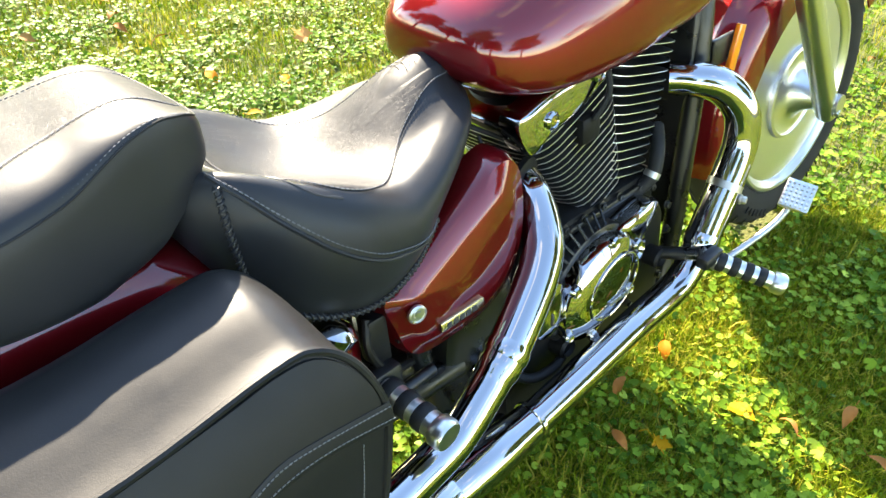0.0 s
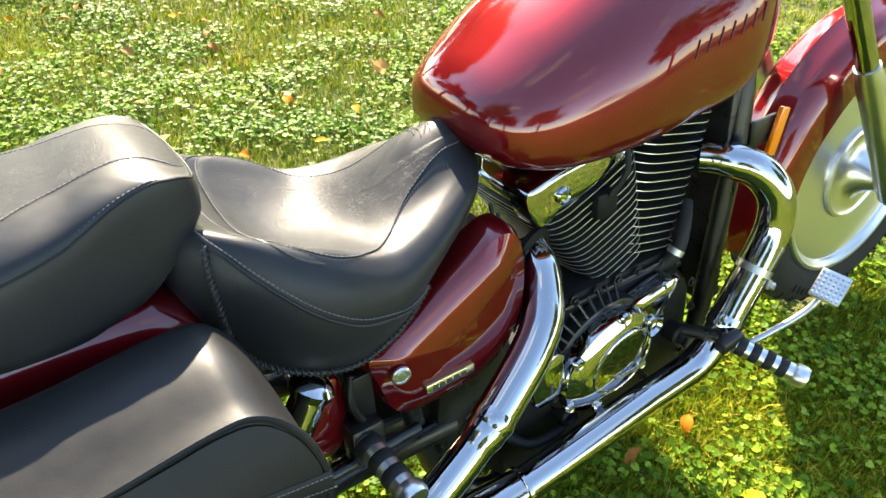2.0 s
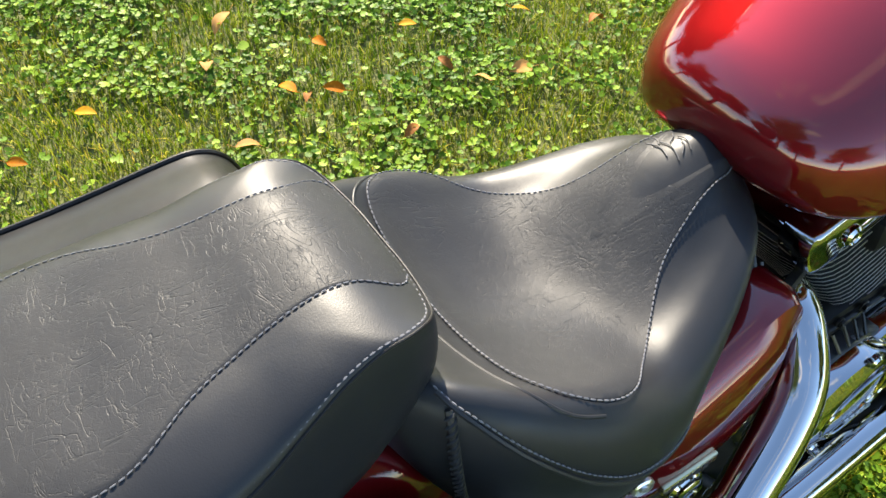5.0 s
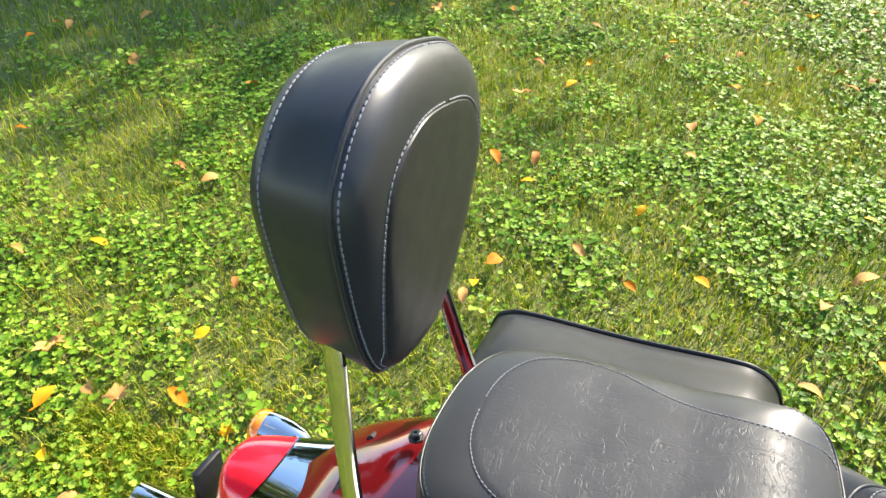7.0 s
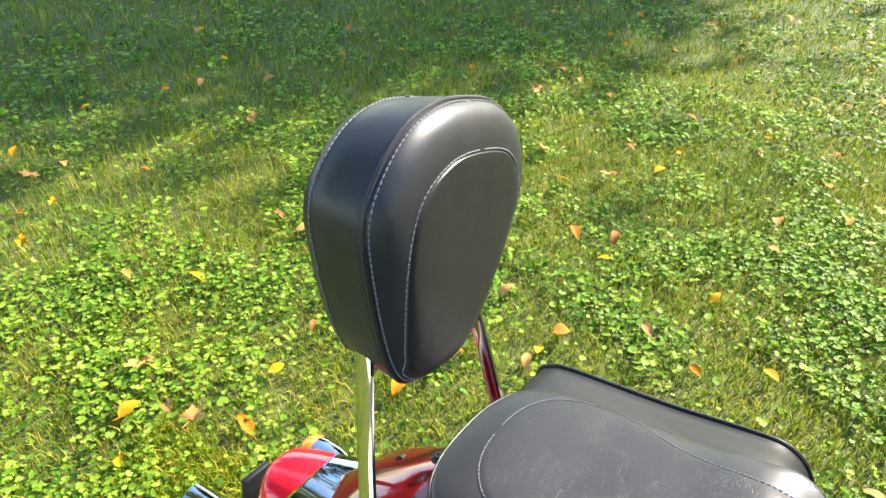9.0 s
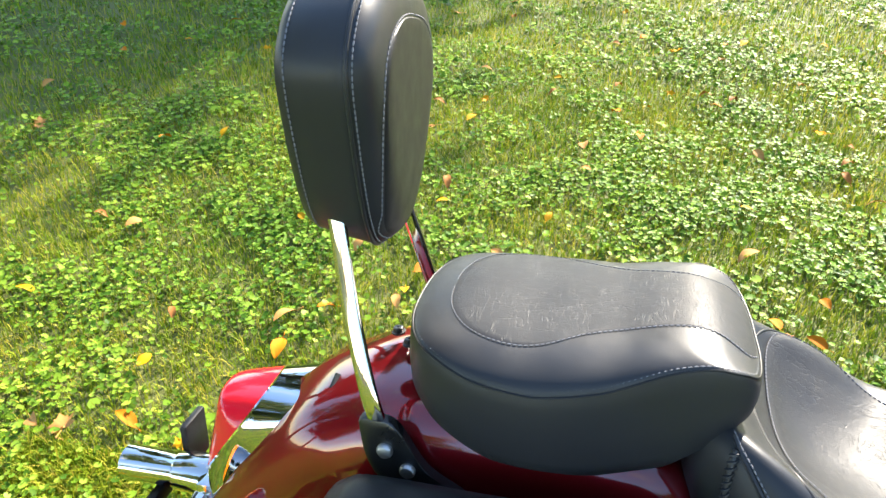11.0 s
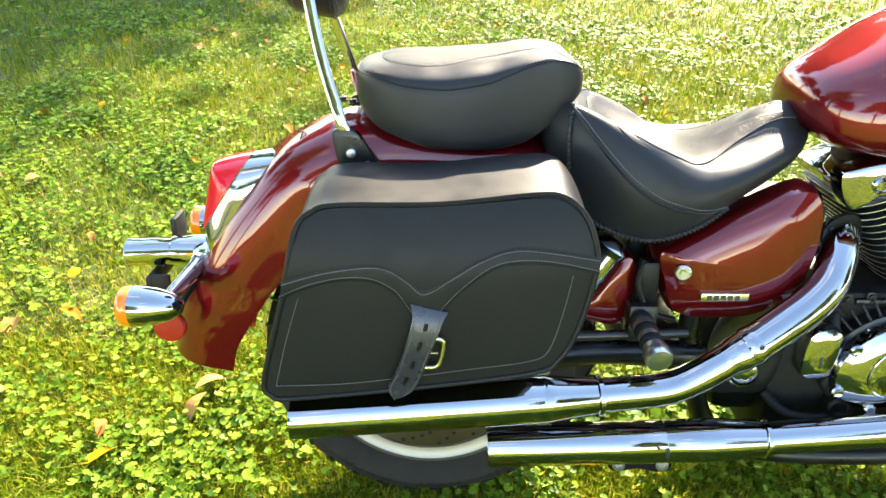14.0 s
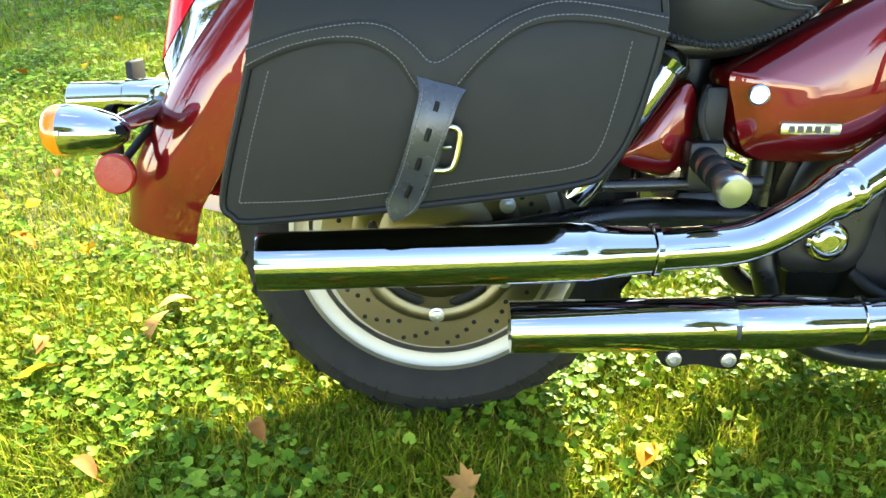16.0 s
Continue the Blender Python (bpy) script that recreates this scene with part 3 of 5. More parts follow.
INS_Y = [(0.631, 0.022), (0.612, 0.038), (0.585, 0.044), (0.55, 0.052), (0.50, 0.071), (0.45, 0.111), (0.41, 0.143), (0.378, 0.166), (0.352, 0.171), (0.325, 0.163), (0.302, 0.144), (0.288, 0.108), (0.284, 0.05)]
INS_R = [(x, seat_u(x, -y)) for x, y in INS_Y] + [(0.284, 1.0)]
INS = INS_R + [(x, 2 - u) for x, u in INS_R[-2::-1]]
_q = catmull(INS, 5)
_grid = []
for f in np.r_[1.0, 0.985, np.linspace(0.93, 0.06, 18)]:
    ring = []
    for x, u in _q:
        xx, uu = 0.46 + (x - 0.46) * f, 1 + (u - 1) * f
        p = seat_at(xx, uu)
        ring.append((p[0], p[1], p[2] + (0.0004 if f == 1.0 else 0.0018)))
    _grid.append(ring)
part("seat_panel", rings(_grid, cap0=False), CREASED, seat, "creased black leather seat panel")
part("panel_stitching", stitches(seat_path(INS, 0.0022), 0.0062, 0.0010), THREAD, seat, kind="stuff")
for side in (0, 1):
    line = [(0.222, 0.60), (0.231, 0.50), (0.257, 0.40), (0.290, 0.33), (0.320, 0.285), (0.360, 0.24), (0.398, 0.215), (0.430, 0.17), (0.455, 0.11), (0.474, 0.03)]
    if side:
        line = [(x, 2 - u) for x, u in line]
    part("side_welt", tube(seat_path(line, 0.0), 0.0028, 8), LEATHER, seat)
    part("side_stitching", stitches(seat_path([(x, u + (0.03 if not side else -0.03)) for x, u in line], 0.0012), 0.006, 0.0010), THREAD, seat, kind="stuff")
    low = [(0.224, 0.52), (0.220, 0.36), (0.221, 0.20), (0.228, 0.07), (0.245, 0.03), (0.27, 0.03), (0.32, 0.03), (0.38, 0.03), (0.43, 0.03), (0.475, 0.04)]
    if side:
        low = [(x, 2 - u) for x, u in low]
    q = evenly(seat_path(low, 0.0022), 0.0072)
    part("edge_piping", tube(q, 0.0032, 8), LEATHER, seat)
    part("laced_edge", laced(q, 1 if side else -1), LEATHER, seat, "laced leather edge", kind="stuff")
fold = [(x, seat_u(x, y)) for x, y in ((0.345, 0.176), (0.318, 0.165), (0.285, 0.135), (0.266, 0.088), (0.260, 0.03), (0.262, -0.03), (0.268, -0.09), (0.282, -0.14), (0.305, -0.168), (0.335, -0.178))]
part("bolster_fold", tube(seat_path(fold, -0.0006), 0.0018, 8), LEATHER, seat, "stitched fold behind the seat panel")
_emb = []
for a, b in [((0.578, 0.98), (0.588, 1.03)), ((0.586, 0.97), (0.591, 1.06)), ((0.580, 1.05), (0.592, 1.09)), ((0.571, 0.97), (0.578, 1.09)), ((0.567, 1.01), (0.572, 1.13)), ((0.575, 1.08), (0.581, 1.16))]:
    _emb.append(tube(seat_path([a, ((a[0] + b[0]) / 2 + 0.003, (a[1] + b[1]) / 2), b], 0.0016, 4), 0.0007, 5))
part("embossed_mark", join(*_emb), DARKTHREAD, seat, "embossed unreadable maker's mark", kind="stuff")

# --- pillion pad
PIL = [(-0.121, 0.0), (-0.116, 0.06), (-0.095, 0.108), (-0.05, 0.138), (0.0, 0.149), (0.06, 0.146), (0.12, 0.131), (0.175, 0.118), (0.215, 0.113), (0.240, 0.095), (0.249, 0.05), (0.250, 0.0)]
PIL = PIL + [(x, -y) for x, y in PIL[-2:0:-1]]
PO = catmull(PIL, 6, True)


_px = np.linspace(-0.20, 0.33, 266)


def softened(xs, zs):
    """A table of heights with its corners rounded off."""
    z = np.interp(_px, xs, zs)
    k = np.exp(-np.linspace(-2.2, 2.2, 21) ** 2)
    return np.convolve(np.r_[np.full(10, z[0]), z, np.full(10, z[-1])], k / k.sum(), "valid")


P_WELT = softened([-0.12, -0.09, -0.04, 0.03, 0.10, 0.157, 0.20, 0.232, 0.25], [0.829, 0.828, 0.818, 0.813, 0.823, 0.846, 0.855, 0.846, 0.828])
P_TOP = softened([-0.12, -0.06, 0.02, 0.11, 0.15, 0.18, 0.205, 0.23, 0.25], [0.842, 0.846, 0.846, 0.853, 0.860, 0.863, 0.861, 0.852, 0.838])
P_BOT = softened([-0.12, -0.08, -0.01, 0.10, 0.17, 0.20, 0.25], [0.764, 0.741, 0.722, 0.715, 0.727, 0.752, 0.797])


def pil_welt(x):
    return float(np.interp(x, _px, P_WELT))


def pil_top(x, y):
    return float(np.interp(x, _px, P_TOP)) - 0.35 * y * y


def pil_bot(x):
    return float(np.interp(x, _px, P_BOT))


def pil_ring(f, kind):
    out = []
    for x, y in PO:
        cx = 0.065
        X, Y = cx + (x - cx) * f, y * f
        if kind <= 1:
            z = pil_bot(x) + (pil_welt(x) - pil_bot(x)) * kind
        else:
            k = kind - 1
            z = pil_welt(x) * (1 - k) + pil_top(X, Y) * k
        out.append((X, Y, z))
    return out


PSEQ = [(0.70, -0.06), (0.90, -0.04), (0.965, 0.03), (0.992, 0.18), (1.0, 0.40), (1.0, 0.62), (0.998, 0.82), (0.990, 0.95), (0.980, 1.0)]
PSEQ += [(f, 2 - (1 - math.sqrt(max(0.0, 1 - ((f - 0.55) / 0.430) ** 2))) if f > 0.55 else 2.0) for f in (0.972, 0.958, 0.935, 0.91, 0.885, 0.855, 0.82, 0.78, 0.74, 0.70, 0.65, 0.60, 0.55, 0.48, 0.4, 0.32, 0.25, 0.18, 0.1)]
pillion = part("pillion_seat", rings([pil_ring(f, k) for f, k in PSEQ]), LEATHER, bike, "black leather pillion pad with a stitched creased top")
part("pillion_welt", tube(np.array(pil_ring(0.985, 0.985) + pil_ring(0.985, 0.985)[:1]), 0.0014, 8, caps=False), BAGHIDE, pillion)
part("welt_stitching", stitches(np.array(pil_ring(0.966, 1.17)), 0.0058, 0.0011), THREAD, pillion, kind="stuff")
PIN = [(-0.080, 0.0), (-0.074, 0.050), (-0.05, 0.090), (-0.01, 0.109), (0.03, 0.106), (0.075, 0.082), (0.12, 0.068), (0.16, 0.062), (0.20, 0.061), (0.238, 0.066), (0.246, 0.0)]
PIN = PIN + [(x, -y) for x, y in PIN[-2:0:-1]]
PIC = catmull([(x, y + 0.007) for x, y in PIN], 6, True)


_pang = np.arctan2(PO[:, 1], PO[:, 0] - 0.065)
_pord = np.argsort(_pang)
_pa = np.r_[_pang[_pord] - 2 * math.pi, _pang[_pord], _pang[_pord] + 2 * math.pi]
_prad = np.tile(np.hypot(PO[:, 0] - 0.065, PO[:, 1])[_pord], 3)
_pex = np.tile(PO[:, 0][_pord], 3)


def pil_surface(x, y):
    """Height of the pad's upper skin."""
    a = math.atan2(y, x - 0.065)
    f = math.hypot(x - 0.065, y) / float(np.interp(a, _pa, _prad))
    kk = float(np.interp(f, [q[0] for q in PSEQ[8:]][::-1], [q[1] for q in PSEQ[8:]][::-1])) - 1
    return pil_welt(float(np.interp(a, _pa, _pex))) * (1 - kk) + pil_top(x, y) * kk


_grid = []
for f in np.r_[1.0, 0.975, np.linspace(0.94, 0.08, 24)]:
    _grid.append([(0.065 + (x - 0.065) * f, y * f, pil_surface(0.065 + (x - 0.065) * f, y * f) + (-0.0003 if f == 1.0 else 0.0009)) for x, y in PIC])
part("pillion_panel", rings(_grid, cap0=False), CREASED, pillion, "worn creased leather top panel")
_pp = np.array([(x, y, pil_surface(x, y) + 0.0009) for x, y in PIC if x < 0.243])
part("panel_seam", join(*[stitches(np.array([p for p in _pp if ((p[1] - 0.007) * s) > 1e-6]), 0.0056, 0.0008) for s in (1, -1)]), THREAD, pillion, "grey panel stitching", kind="stuff")

# --- backrest
BQ = [(0.0, 1.197), (0.040, 1.193), (0.076, 1.174), (0.101, 1.138), (0.111, 1.092), (0.094, 1.028), (0.071, 0.966), (0.050, 0.926), (0.029, 0.907), (0.0, 0.903)]
BQ = BQ + [(-y, z) for y, z in BQ[-2:0:-1]]
BO = catmull(BQ, 6, True)


PADM = Matrix.Translation((-0.134, 0.003, 1.056)) @ pose(0, 0, 0, -11.1, -0.8, 3.5)


def back_ring(f, depth):
    """A ring of the pad; depth forward from its rear board, which leans back."""
    out = []
    for y, z in BO:
        Y, Z = y * f, 1.065 + (z - 1.065) * f
        out.append(tuple(PADM @ Vector((depth - 0.088, Y * 1.44, (Z - 1.065) * 0.955))))
    return out


backrest = part("backrest_pad", rings([back_ring(0.4, -0.009), back_ring(0.80, -0.009), back_ring(0.875, -0.005), back_ring(0.91, 0.004), back_ring(0.950, 0.028), back_ring(0.984, 0.056), back_ring(0.990, 0.063), back_ring(0.970, 0.070), back_ring(0.93, 0.079),
                                       back_ring(0.86, 0.084), back_ring(0.78, 0.088), back_ring(0.66, 0.090), back_ring(0.45, 0.090), back_ring(0.2, 0.090)]), LEATHER, bike, "black leather backrest pad with an inset panel")
part("pad_welt", tube(np.array(back_ring(0.990, 0.0645) + back_ring(0.990, 0.0645)[:1]), 0.0022, 8, caps=False), LEATHER, backrest)
part("pad_stitching", join(stitches(np.array(back_ring(0.976, 0.0695)), 0.006, 0.0010), stitches(np.array(back_ring(0.914, 0.005)), 0.006, 0.0010)), THREAD, backrest, kind="stuff")


_bang = np.arctan2(BO[:, 1] - 1.065, BO[:, 0])
_bord = np.argsort(_bang)
_ba = np.r_[_bang[_bord] - 2 * math.pi, _bang[_bord], _bang[_bord] + 2 * math.pi]
_brad = np.tile(np.hypot(BO[:, 0], BO[:, 1] - 1.065)[_bord], 3)


def inset_ring(f, d):
    """A ring of the inset panel, laid d metres proud on the pad's front."""
    pts = catmull([(0.0, 1.148), (0.042, 1.142), (0.072, 1.115), (0.080, 1.075), (0.071, 1.015), (0.054, 0.954), (0.038, 0.925), (0.0, 0.914), (-0.038, 0.925), (-0.054, 0.954), (-0.071, 1.015), (-0.080, 1.075), (-0.072, 1.115), (-0.042, 1.142)], 6, True)
    out = []
    for y, z in pts:
        Y, Z = y * f, 1.06 + (z - 1.06) * f - 1.065
        g = math.hypot(Y, Z) / float(np.interp(math.atan2(Z, Y), _ba, _brad))
        front = float(np.interp(g, [0, 0.66, 0.78, 0.86, 0.93, 0.97, 0.99], [0.090, 0.090, 0.088, 0.084, 0.079, 0.070, 0.063]))
        out.append(tuple(PADM @ Vector((front - 0.088 + d, Y * 1.44, Z * 0.955))))
    return out


part("inset_panel", rings([inset_ring(1.0, -0.0006), inset_ring(0.985, 0.0012), inset_ring(0.94, 0.0018), inset_ring(0.88, 0.002), inset_ring(0.8, 0.002), inset_ring(0.7, 0.002), inset_ring(0.55, 0.002), inset_ring(0.3, 0.002)], cap0=False), BAGHIDE, backrest, "smooth leather inset panel")
part("inset_stitching", stitches(np.array(inset_ring(1.025, 0.0004)), 0.006, 0.0010), THREAD, backrest, kind="stuff")
for s in (-1, 1):
    dy, dz = 0.02, 0.012 * -s
    arm = catmull([(-0.125, s * 0.136, 0.728), (-0.140, s * 0.134, 0.775), (-0.166, s * 0.118 + dy * 0.4, 0.860), (-0.182, s * 0.106 + dy * 0.6, 0.930 + dz), (-0.192, s * 0.100 + dy * 0.8, 0.975 + dz), (-0.20, s * 0.09 + dy, 1.02 + dz)], 6)
    _r = []
    for i, p in enumerate(arm):
        wx, wy = 0.0088, 0.0042
        _r.append([(p[0] + a * wx, p[1] + b * wy, p[2] + a * 0.003) for a, b in ((-1, 0), (-0.97, -0.6), (-0.80, -0.90), (-0.4, -0.98), (0, -1), (0.4, -0.98), (0.80, -0.90), (0.97, -0.6), (1, 0), (0.97, 0.6), (0.80, 0.90), (0.4, 0.98), (0, 1), (-0.4, 0.98), (-0.80, 0.90), (-0.97, 0.6))])
    bar = part("backrest_bar", rings(_r), TONEDCHROME, bike, "flat chrome backrest bar")
    o = catmull([(-0.150, 0.735), (-0.146, 0.748), (-0.120, 0.748), (-0.104, 0.735), (-0.075, 0.690), (-0.030, 0.66), (-0.035, 0.63), (-0.110, 0.655), (-0.140, 0.690)], 4, True)
    br = part("bar_bracket", plate(o, s * 0.128, s * 0.141, 0, 0.003), ENAMEL, bike, "black bracket bolted to the mudguard")
    for x, z in ((-0.121, 0.712), (-0.096, 0.690), (-0.06, 0.665))[:3 if s < 0 else 1]:
        part("bracket_bolt", lathe([(0.009, 0), (0.009, 0.003), (0.007, 0.006), (0.003, 0.007)], (x, s * 0.141, z), (0, s, 0), 20), STEEL, br)

# --- tail lamp
def tail_body(pts, half):
    """A lamp body domed over the mudguard: its side outline in x and z, drawn in towards the guard's line at both flanks."""
    o = catmull(pts, 3, True)
    foot, along = np.array([-0.222, 0.680]), np.array([-0.160, -0.185])
    along = along / np.linalg.norm(along)
    up = np.array([along[1], -along[0]])
    rows = []
    for k in range(19):
        a = -math.cos(math.pi * k / 18)
        g = math.sqrt(max(0.0, 1 - abs(a) ** 2.6)) * 0.94 + 0.06
        rows.append([(foot[0] + along[0] * s + up[0] * h * g, a * half, foot[1] + along[1] * s + up[1] * h * g) for s, h in zip((o - foot) @ along, (o - foot) @ up)])
    return rings(rows)


def cut(shape, point, normal):
    """The piece of a shape on the side of a plane that its normal leaves, closed again."""
    bm = bmesh.new()
    vs = [bm.verts.new(p) for p in shape[0]]
    for f in shape[1]:
        bm.faces.new([vs[i] for i in f])
    bmesh.ops.bisect_plane(bm, geom=bm.verts[:] + bm.edges[:] + bm.faces[:], plane_co=point, plane_no=normal, clear_outer=True)
    bmesh.ops.holes_fill(bm, edges=[e for e in bm.edges if e.is_boundary], sides=0)
    bm.verts.index_update()
    out = [tuple(v.co) for v in bm.verts], [tuple(v.index for v in f.verts) for f in bm.faces]
    bm.free()
    return out


LAMP = tail_body([(-0.216, 0.689), (-0.240, 0.687), (-0.270, 0.681), (-0.309, 0.674), (-0.345, 0.667), (-0.372, 0.660), (-0.385, 0.653), (-0.391, 0.632), (-0.399, 0.597), (-0.407, 0.562), (-0.408, 0.540), (-0.396, 0.505), (-0.378, 0.496), (-0.340, 0.540), (-0.300, 0.586), (-0.262, 0.630), (-0.230, 0.668)], 0.068)
part("tail_lamp_housing", cut(LAMP, (-0.310, 0, 0.674), (-0.824, 0, 0.566)), CHROME, bike, "chrome tail lamp housing")
part("tail_lamp_lens", cut(LAMP, (-0.312, 0, 0.675), (0.824, 0, -0.566)), REDLENS, bike, "red wedge-shaped tail lamp lens")
part("lamp_gasket", join(*[tube(catmull([(-0.214, s * 0.030, 0.716), (-0.222, s * 0.060, 0.694), (-0.262, s * 0.072, 0.640), (-0.315, s * 0.076, 0.572), (-0.378, s * 0.066, 0.492)], 6), 0.0048, 8) for s in (-1, 1)]), RUBBER, bike, "black rubber lamp gasket")
sig = part("signal_bar", join(tube([(-0.37, -0.0, 0.480), (-0.425, -0.0, 0.484), (-0.475, 0.0, 0.484), (-0.477, 0.0, 0.484), (-0.560, 0.0, 0.480)], [0.030, 0.031, 0.029, 0.026, 0.026], 24), tube([(-0.435, -0.18, 0.468), (-0.42, -0.06, 0.474), (-0.41, 0, 0.480), (-0.42, 0.06, 0.474), (-0.435, 0.18, 0.468)], [0.012, 0.016, 0.026, 0.016, 0.012], 18),
                               box((-0.432, -0.045, 0.455), (-0.385, 0.045, 0.508), 0.014)), TONEDCHROME, bike, "chrome signal bar and plate lamp")
part("plate_lamp_end", lathe([(0.021, 0), (0.021, 0.004), (0.016, 0.006)], (-0.560, 0, 0.480), (-1, 0, -0.03), 20), STEEL, sig)
part("plate_bracket", join(box((-0.515, -0.060, 0.430), (-0.500, 0.075, 0.455), 0.004), box((-0.505, -0.060, 0.405), (-0.470, -0.050, 0.460), 0.004), box((-0.49, 0.03, 0.455), (-0.478, 0.085, 0.535), 0.004)), PLASTIC, sig, "black number plate bracket")
for s in (-1, 1):
    part("signal_body", lathe([(0.002, -0.082), (0.012, -0.078), (0.022, -0.064), (0.030, -0.040), (0.034, -0.012), (0.034, 0.0)], (-0.480, s * 0.195, 0.468), (-1, 0, 0), 32), CHROME, sig, "chrome bullet signal housing")
    part("signal_lens", lathe([(0.034, 0.0), (0.0335, 0.012), (0.030, 0.020), (0.018, 0.026), (0.002, 0.027)], (-0.480, s * 0.195, 0.468), (-1, 0, 0), 32), ORANGELENS, sig, "orange signal lens")
    part("reflector_disc", join(lathe([(0.029, 0.0), (0.029, 0.008), (0.026, 0.011), (0.002, 0.012)], (-0.453, s * 0.126, 0.396), (0, s, 0), 32)), REFLECTOR, sig, "round red reflector")
    part("reflector_bracket", tube([(-0.450, s * 0.126, 0.398), (-0.445, s * 0.105, 0.415), (-0.42, s * 0.06, 0.455)], 0.006, 10), PLASTIC, sig)

# --- side covers
SC = catmull([(0.374, 0.545), (0.386, 0.500), (0.400, 0.455), (0.418, 0.435), (0.455, 0.427), (0.545, 0.432), (0.602, 0.462), (0.634, 0.520), (0.642, 0.590), (0.632, 0.645), (0.600, 0.662), (0.53, 0.632), (0.45, 0.590), (0.395, 0.560)], 4, True)
for s in (-1, 1):
    cov = part("side_cover", plate(SC, s * 0.10, s * 0.160, 0.016, 0.022, 7), PAINT, bike, "burgundy side cover with a lock and a bar badge")
    part("cover_lock", lathe([(0.0135, 0), (0.0135, 0.004), (0.011, 0.006), (0.0105, 0.004), (0.006, 0.004), (0.005, 0.0065), (0.001, 0.0065)], (0.415, s * 0.171, 0.523), (-0.15, s, 0), 28), SATIN, cov, "round key lock")
    badge = part("cover_badge", box((0.447, min(s * 0.168, s * 0.179), 0.4725), (0.527, max(s * 0.168, s * 0.179), 0.4885), 0.003), BRASS, cov, "pale metal bar badge")
    part("badge_mark", join(*[box((0.457 + 0.0115 * k, min(s * 0.1785, s * 0.1798), 0.4763), (0.465 + 0.0115 * k, max(s * 0.1785, s * 0.1798), 0.4848), 0) for k in range(5)]), EMBLEM, badge, "plain dark marks")

# --- exhausts
UP = catmull([(0.700, -0.085, 0.560), (0.690, -0.118, 0.550), (0.672, -0.150, 0.524), (0.653, -0.172, 0.498), (0.617, -0.190, 0.468), (0.562, -0.207, 0.433), (0.513, -0.219, 0.404), (0.455, -0.226, 0.368), (0.425, -0.229, 0.352), (0.400, -0.232, 0.343), (0.375, -0.234, 0.3385), (0.34, -0.237, 0.336), (0.278, -0.243, 0.333)], 6)
up = part("upper_exhaust_pipe", tube(UP, [0.028 if p[0] < 0.50 else 0.0315 for p in UP], 32), CHROME, bike, "polished chrome upper exhaust pipe")
part("shield_edge", tube(UP[33:37], [0.0310, 0.0338, 0.0338, 0.0300], 32), CHROME, up)
part("port_flange", lathe([(0.040, -0.004), (0.042, 0.0), (0.042, 0.006), (0.034, 0.010)], (0.698, -0.090, 0.560), (0.25, -0.95, -0.2), 24), CASTING, up)


def muffler(table, p1, p0):
    """A turned silencer along the line from p0 (rear, x0) to p1 (front); table of (x, radius)."""
    out = []
    for x, r in table:
        f = (x - p0[0]) / (p1[0] - p0[0])
        out.append((x, p0[1] + (p1[1] - p0[1]) * f, p0[2] + (p1[2] - p0[2]) * f))
    return tube(out, [r for x, r in table], 40)


U1, U0 = (0.275, -0.2432, 0.3330), (-0.215, -0.303, 0.3310)
part("pipe_clamp", muffler([(0.284, 0.030), (0.282, 0.0342), (0.2745, 0.0342), (0.272, 0.030)], U1, U0), CHROME, up, "chrome pipe clamp")
upm = part("upper_muffler", muffler([(0.276, 0.0305), (0.262, 0.0313), (0.240, 0.0330), (0.205, 0.0372), (0.188, 0.0386), (0.184, 0.0380), (0.181, 0.0386), (0.10, 0.0386), (0.0, 0.0378), (-0.12, 0.0368), (-0.211, 0.0360), (-0.2155, 0.0352), (-0.2150, 0.0335), (-0.205, 0.0325), (-0.18, 0.0320), (-0.15, 0.031)], U1, U0), CHROME, bike, "long chrome upper muffler")
LOW = catmull([(1.060, -0.082, 0.604), (1.078, -0.106, 0.604), (1.096, -0.136, 0.602), (1.118, -0.160, 0.592), (1.139, -0.180, 0.568), (1.153, -0.194, 0.532), (1.152, -0.199, 0.487), (1.131, -0.200, 0.438), (1.088, -0.200, 0.372), (1.052, -0.200, 0.317), (1.022, -0.200, 0.280), (0.985, -0.200, 0.258), (0.93, -0.200, 0.250), (0.85, -0.201, 0.245), (0.72, -0.204, 0.234), (0.585, -0.207, 0.2235)], 6)
low = part("lower_exhaust_pipe", tube(LOW, 0.0290, 32), CHROME, bike, "polished chrome lower exhaust pipe")
_sh = LOW[10:56]
part("pipe_shield", tube(_sh, [0.0312] * (len(_sh) - 1) + [0.0300], 32, caps=False), CHROME, low, "chrome heat shield over the front pipe")
part("shield_lip", tube(_sh[-4:], [0.0312, 0.0332, 0.0332, 0.0300], 32), CHROME, low)
part("shield_band", join(tube(LOW[44:46], 0.0322, 32), bolt((1.116, -0.231, 0.392), (0.2, -1, 0), 0.007, 0.012)), STEEL, low, "steel band clamp")
part("exhaust_port", tube([(1.010, -0.045, 0.606), (1.040, -0.066, 0.605), (1.060, -0.082, 0.604), (1.068, -0.092, 0.604)], [0.022, 0.024, 0.030, 0.038], 24), CASTING, bike, "black exhaust port flange")
L1, L0 = (0.583, -0.2070, 0.2233), (0.101, -0.208, 0.2050)
part("pipe_clamp", muffler([(0.588, 0.030), (0.586, 0.0345), (0.5795, 0.0345), (0.577, 0.031)], L1, L0), CHROME, low, "chrome pipe clamp")
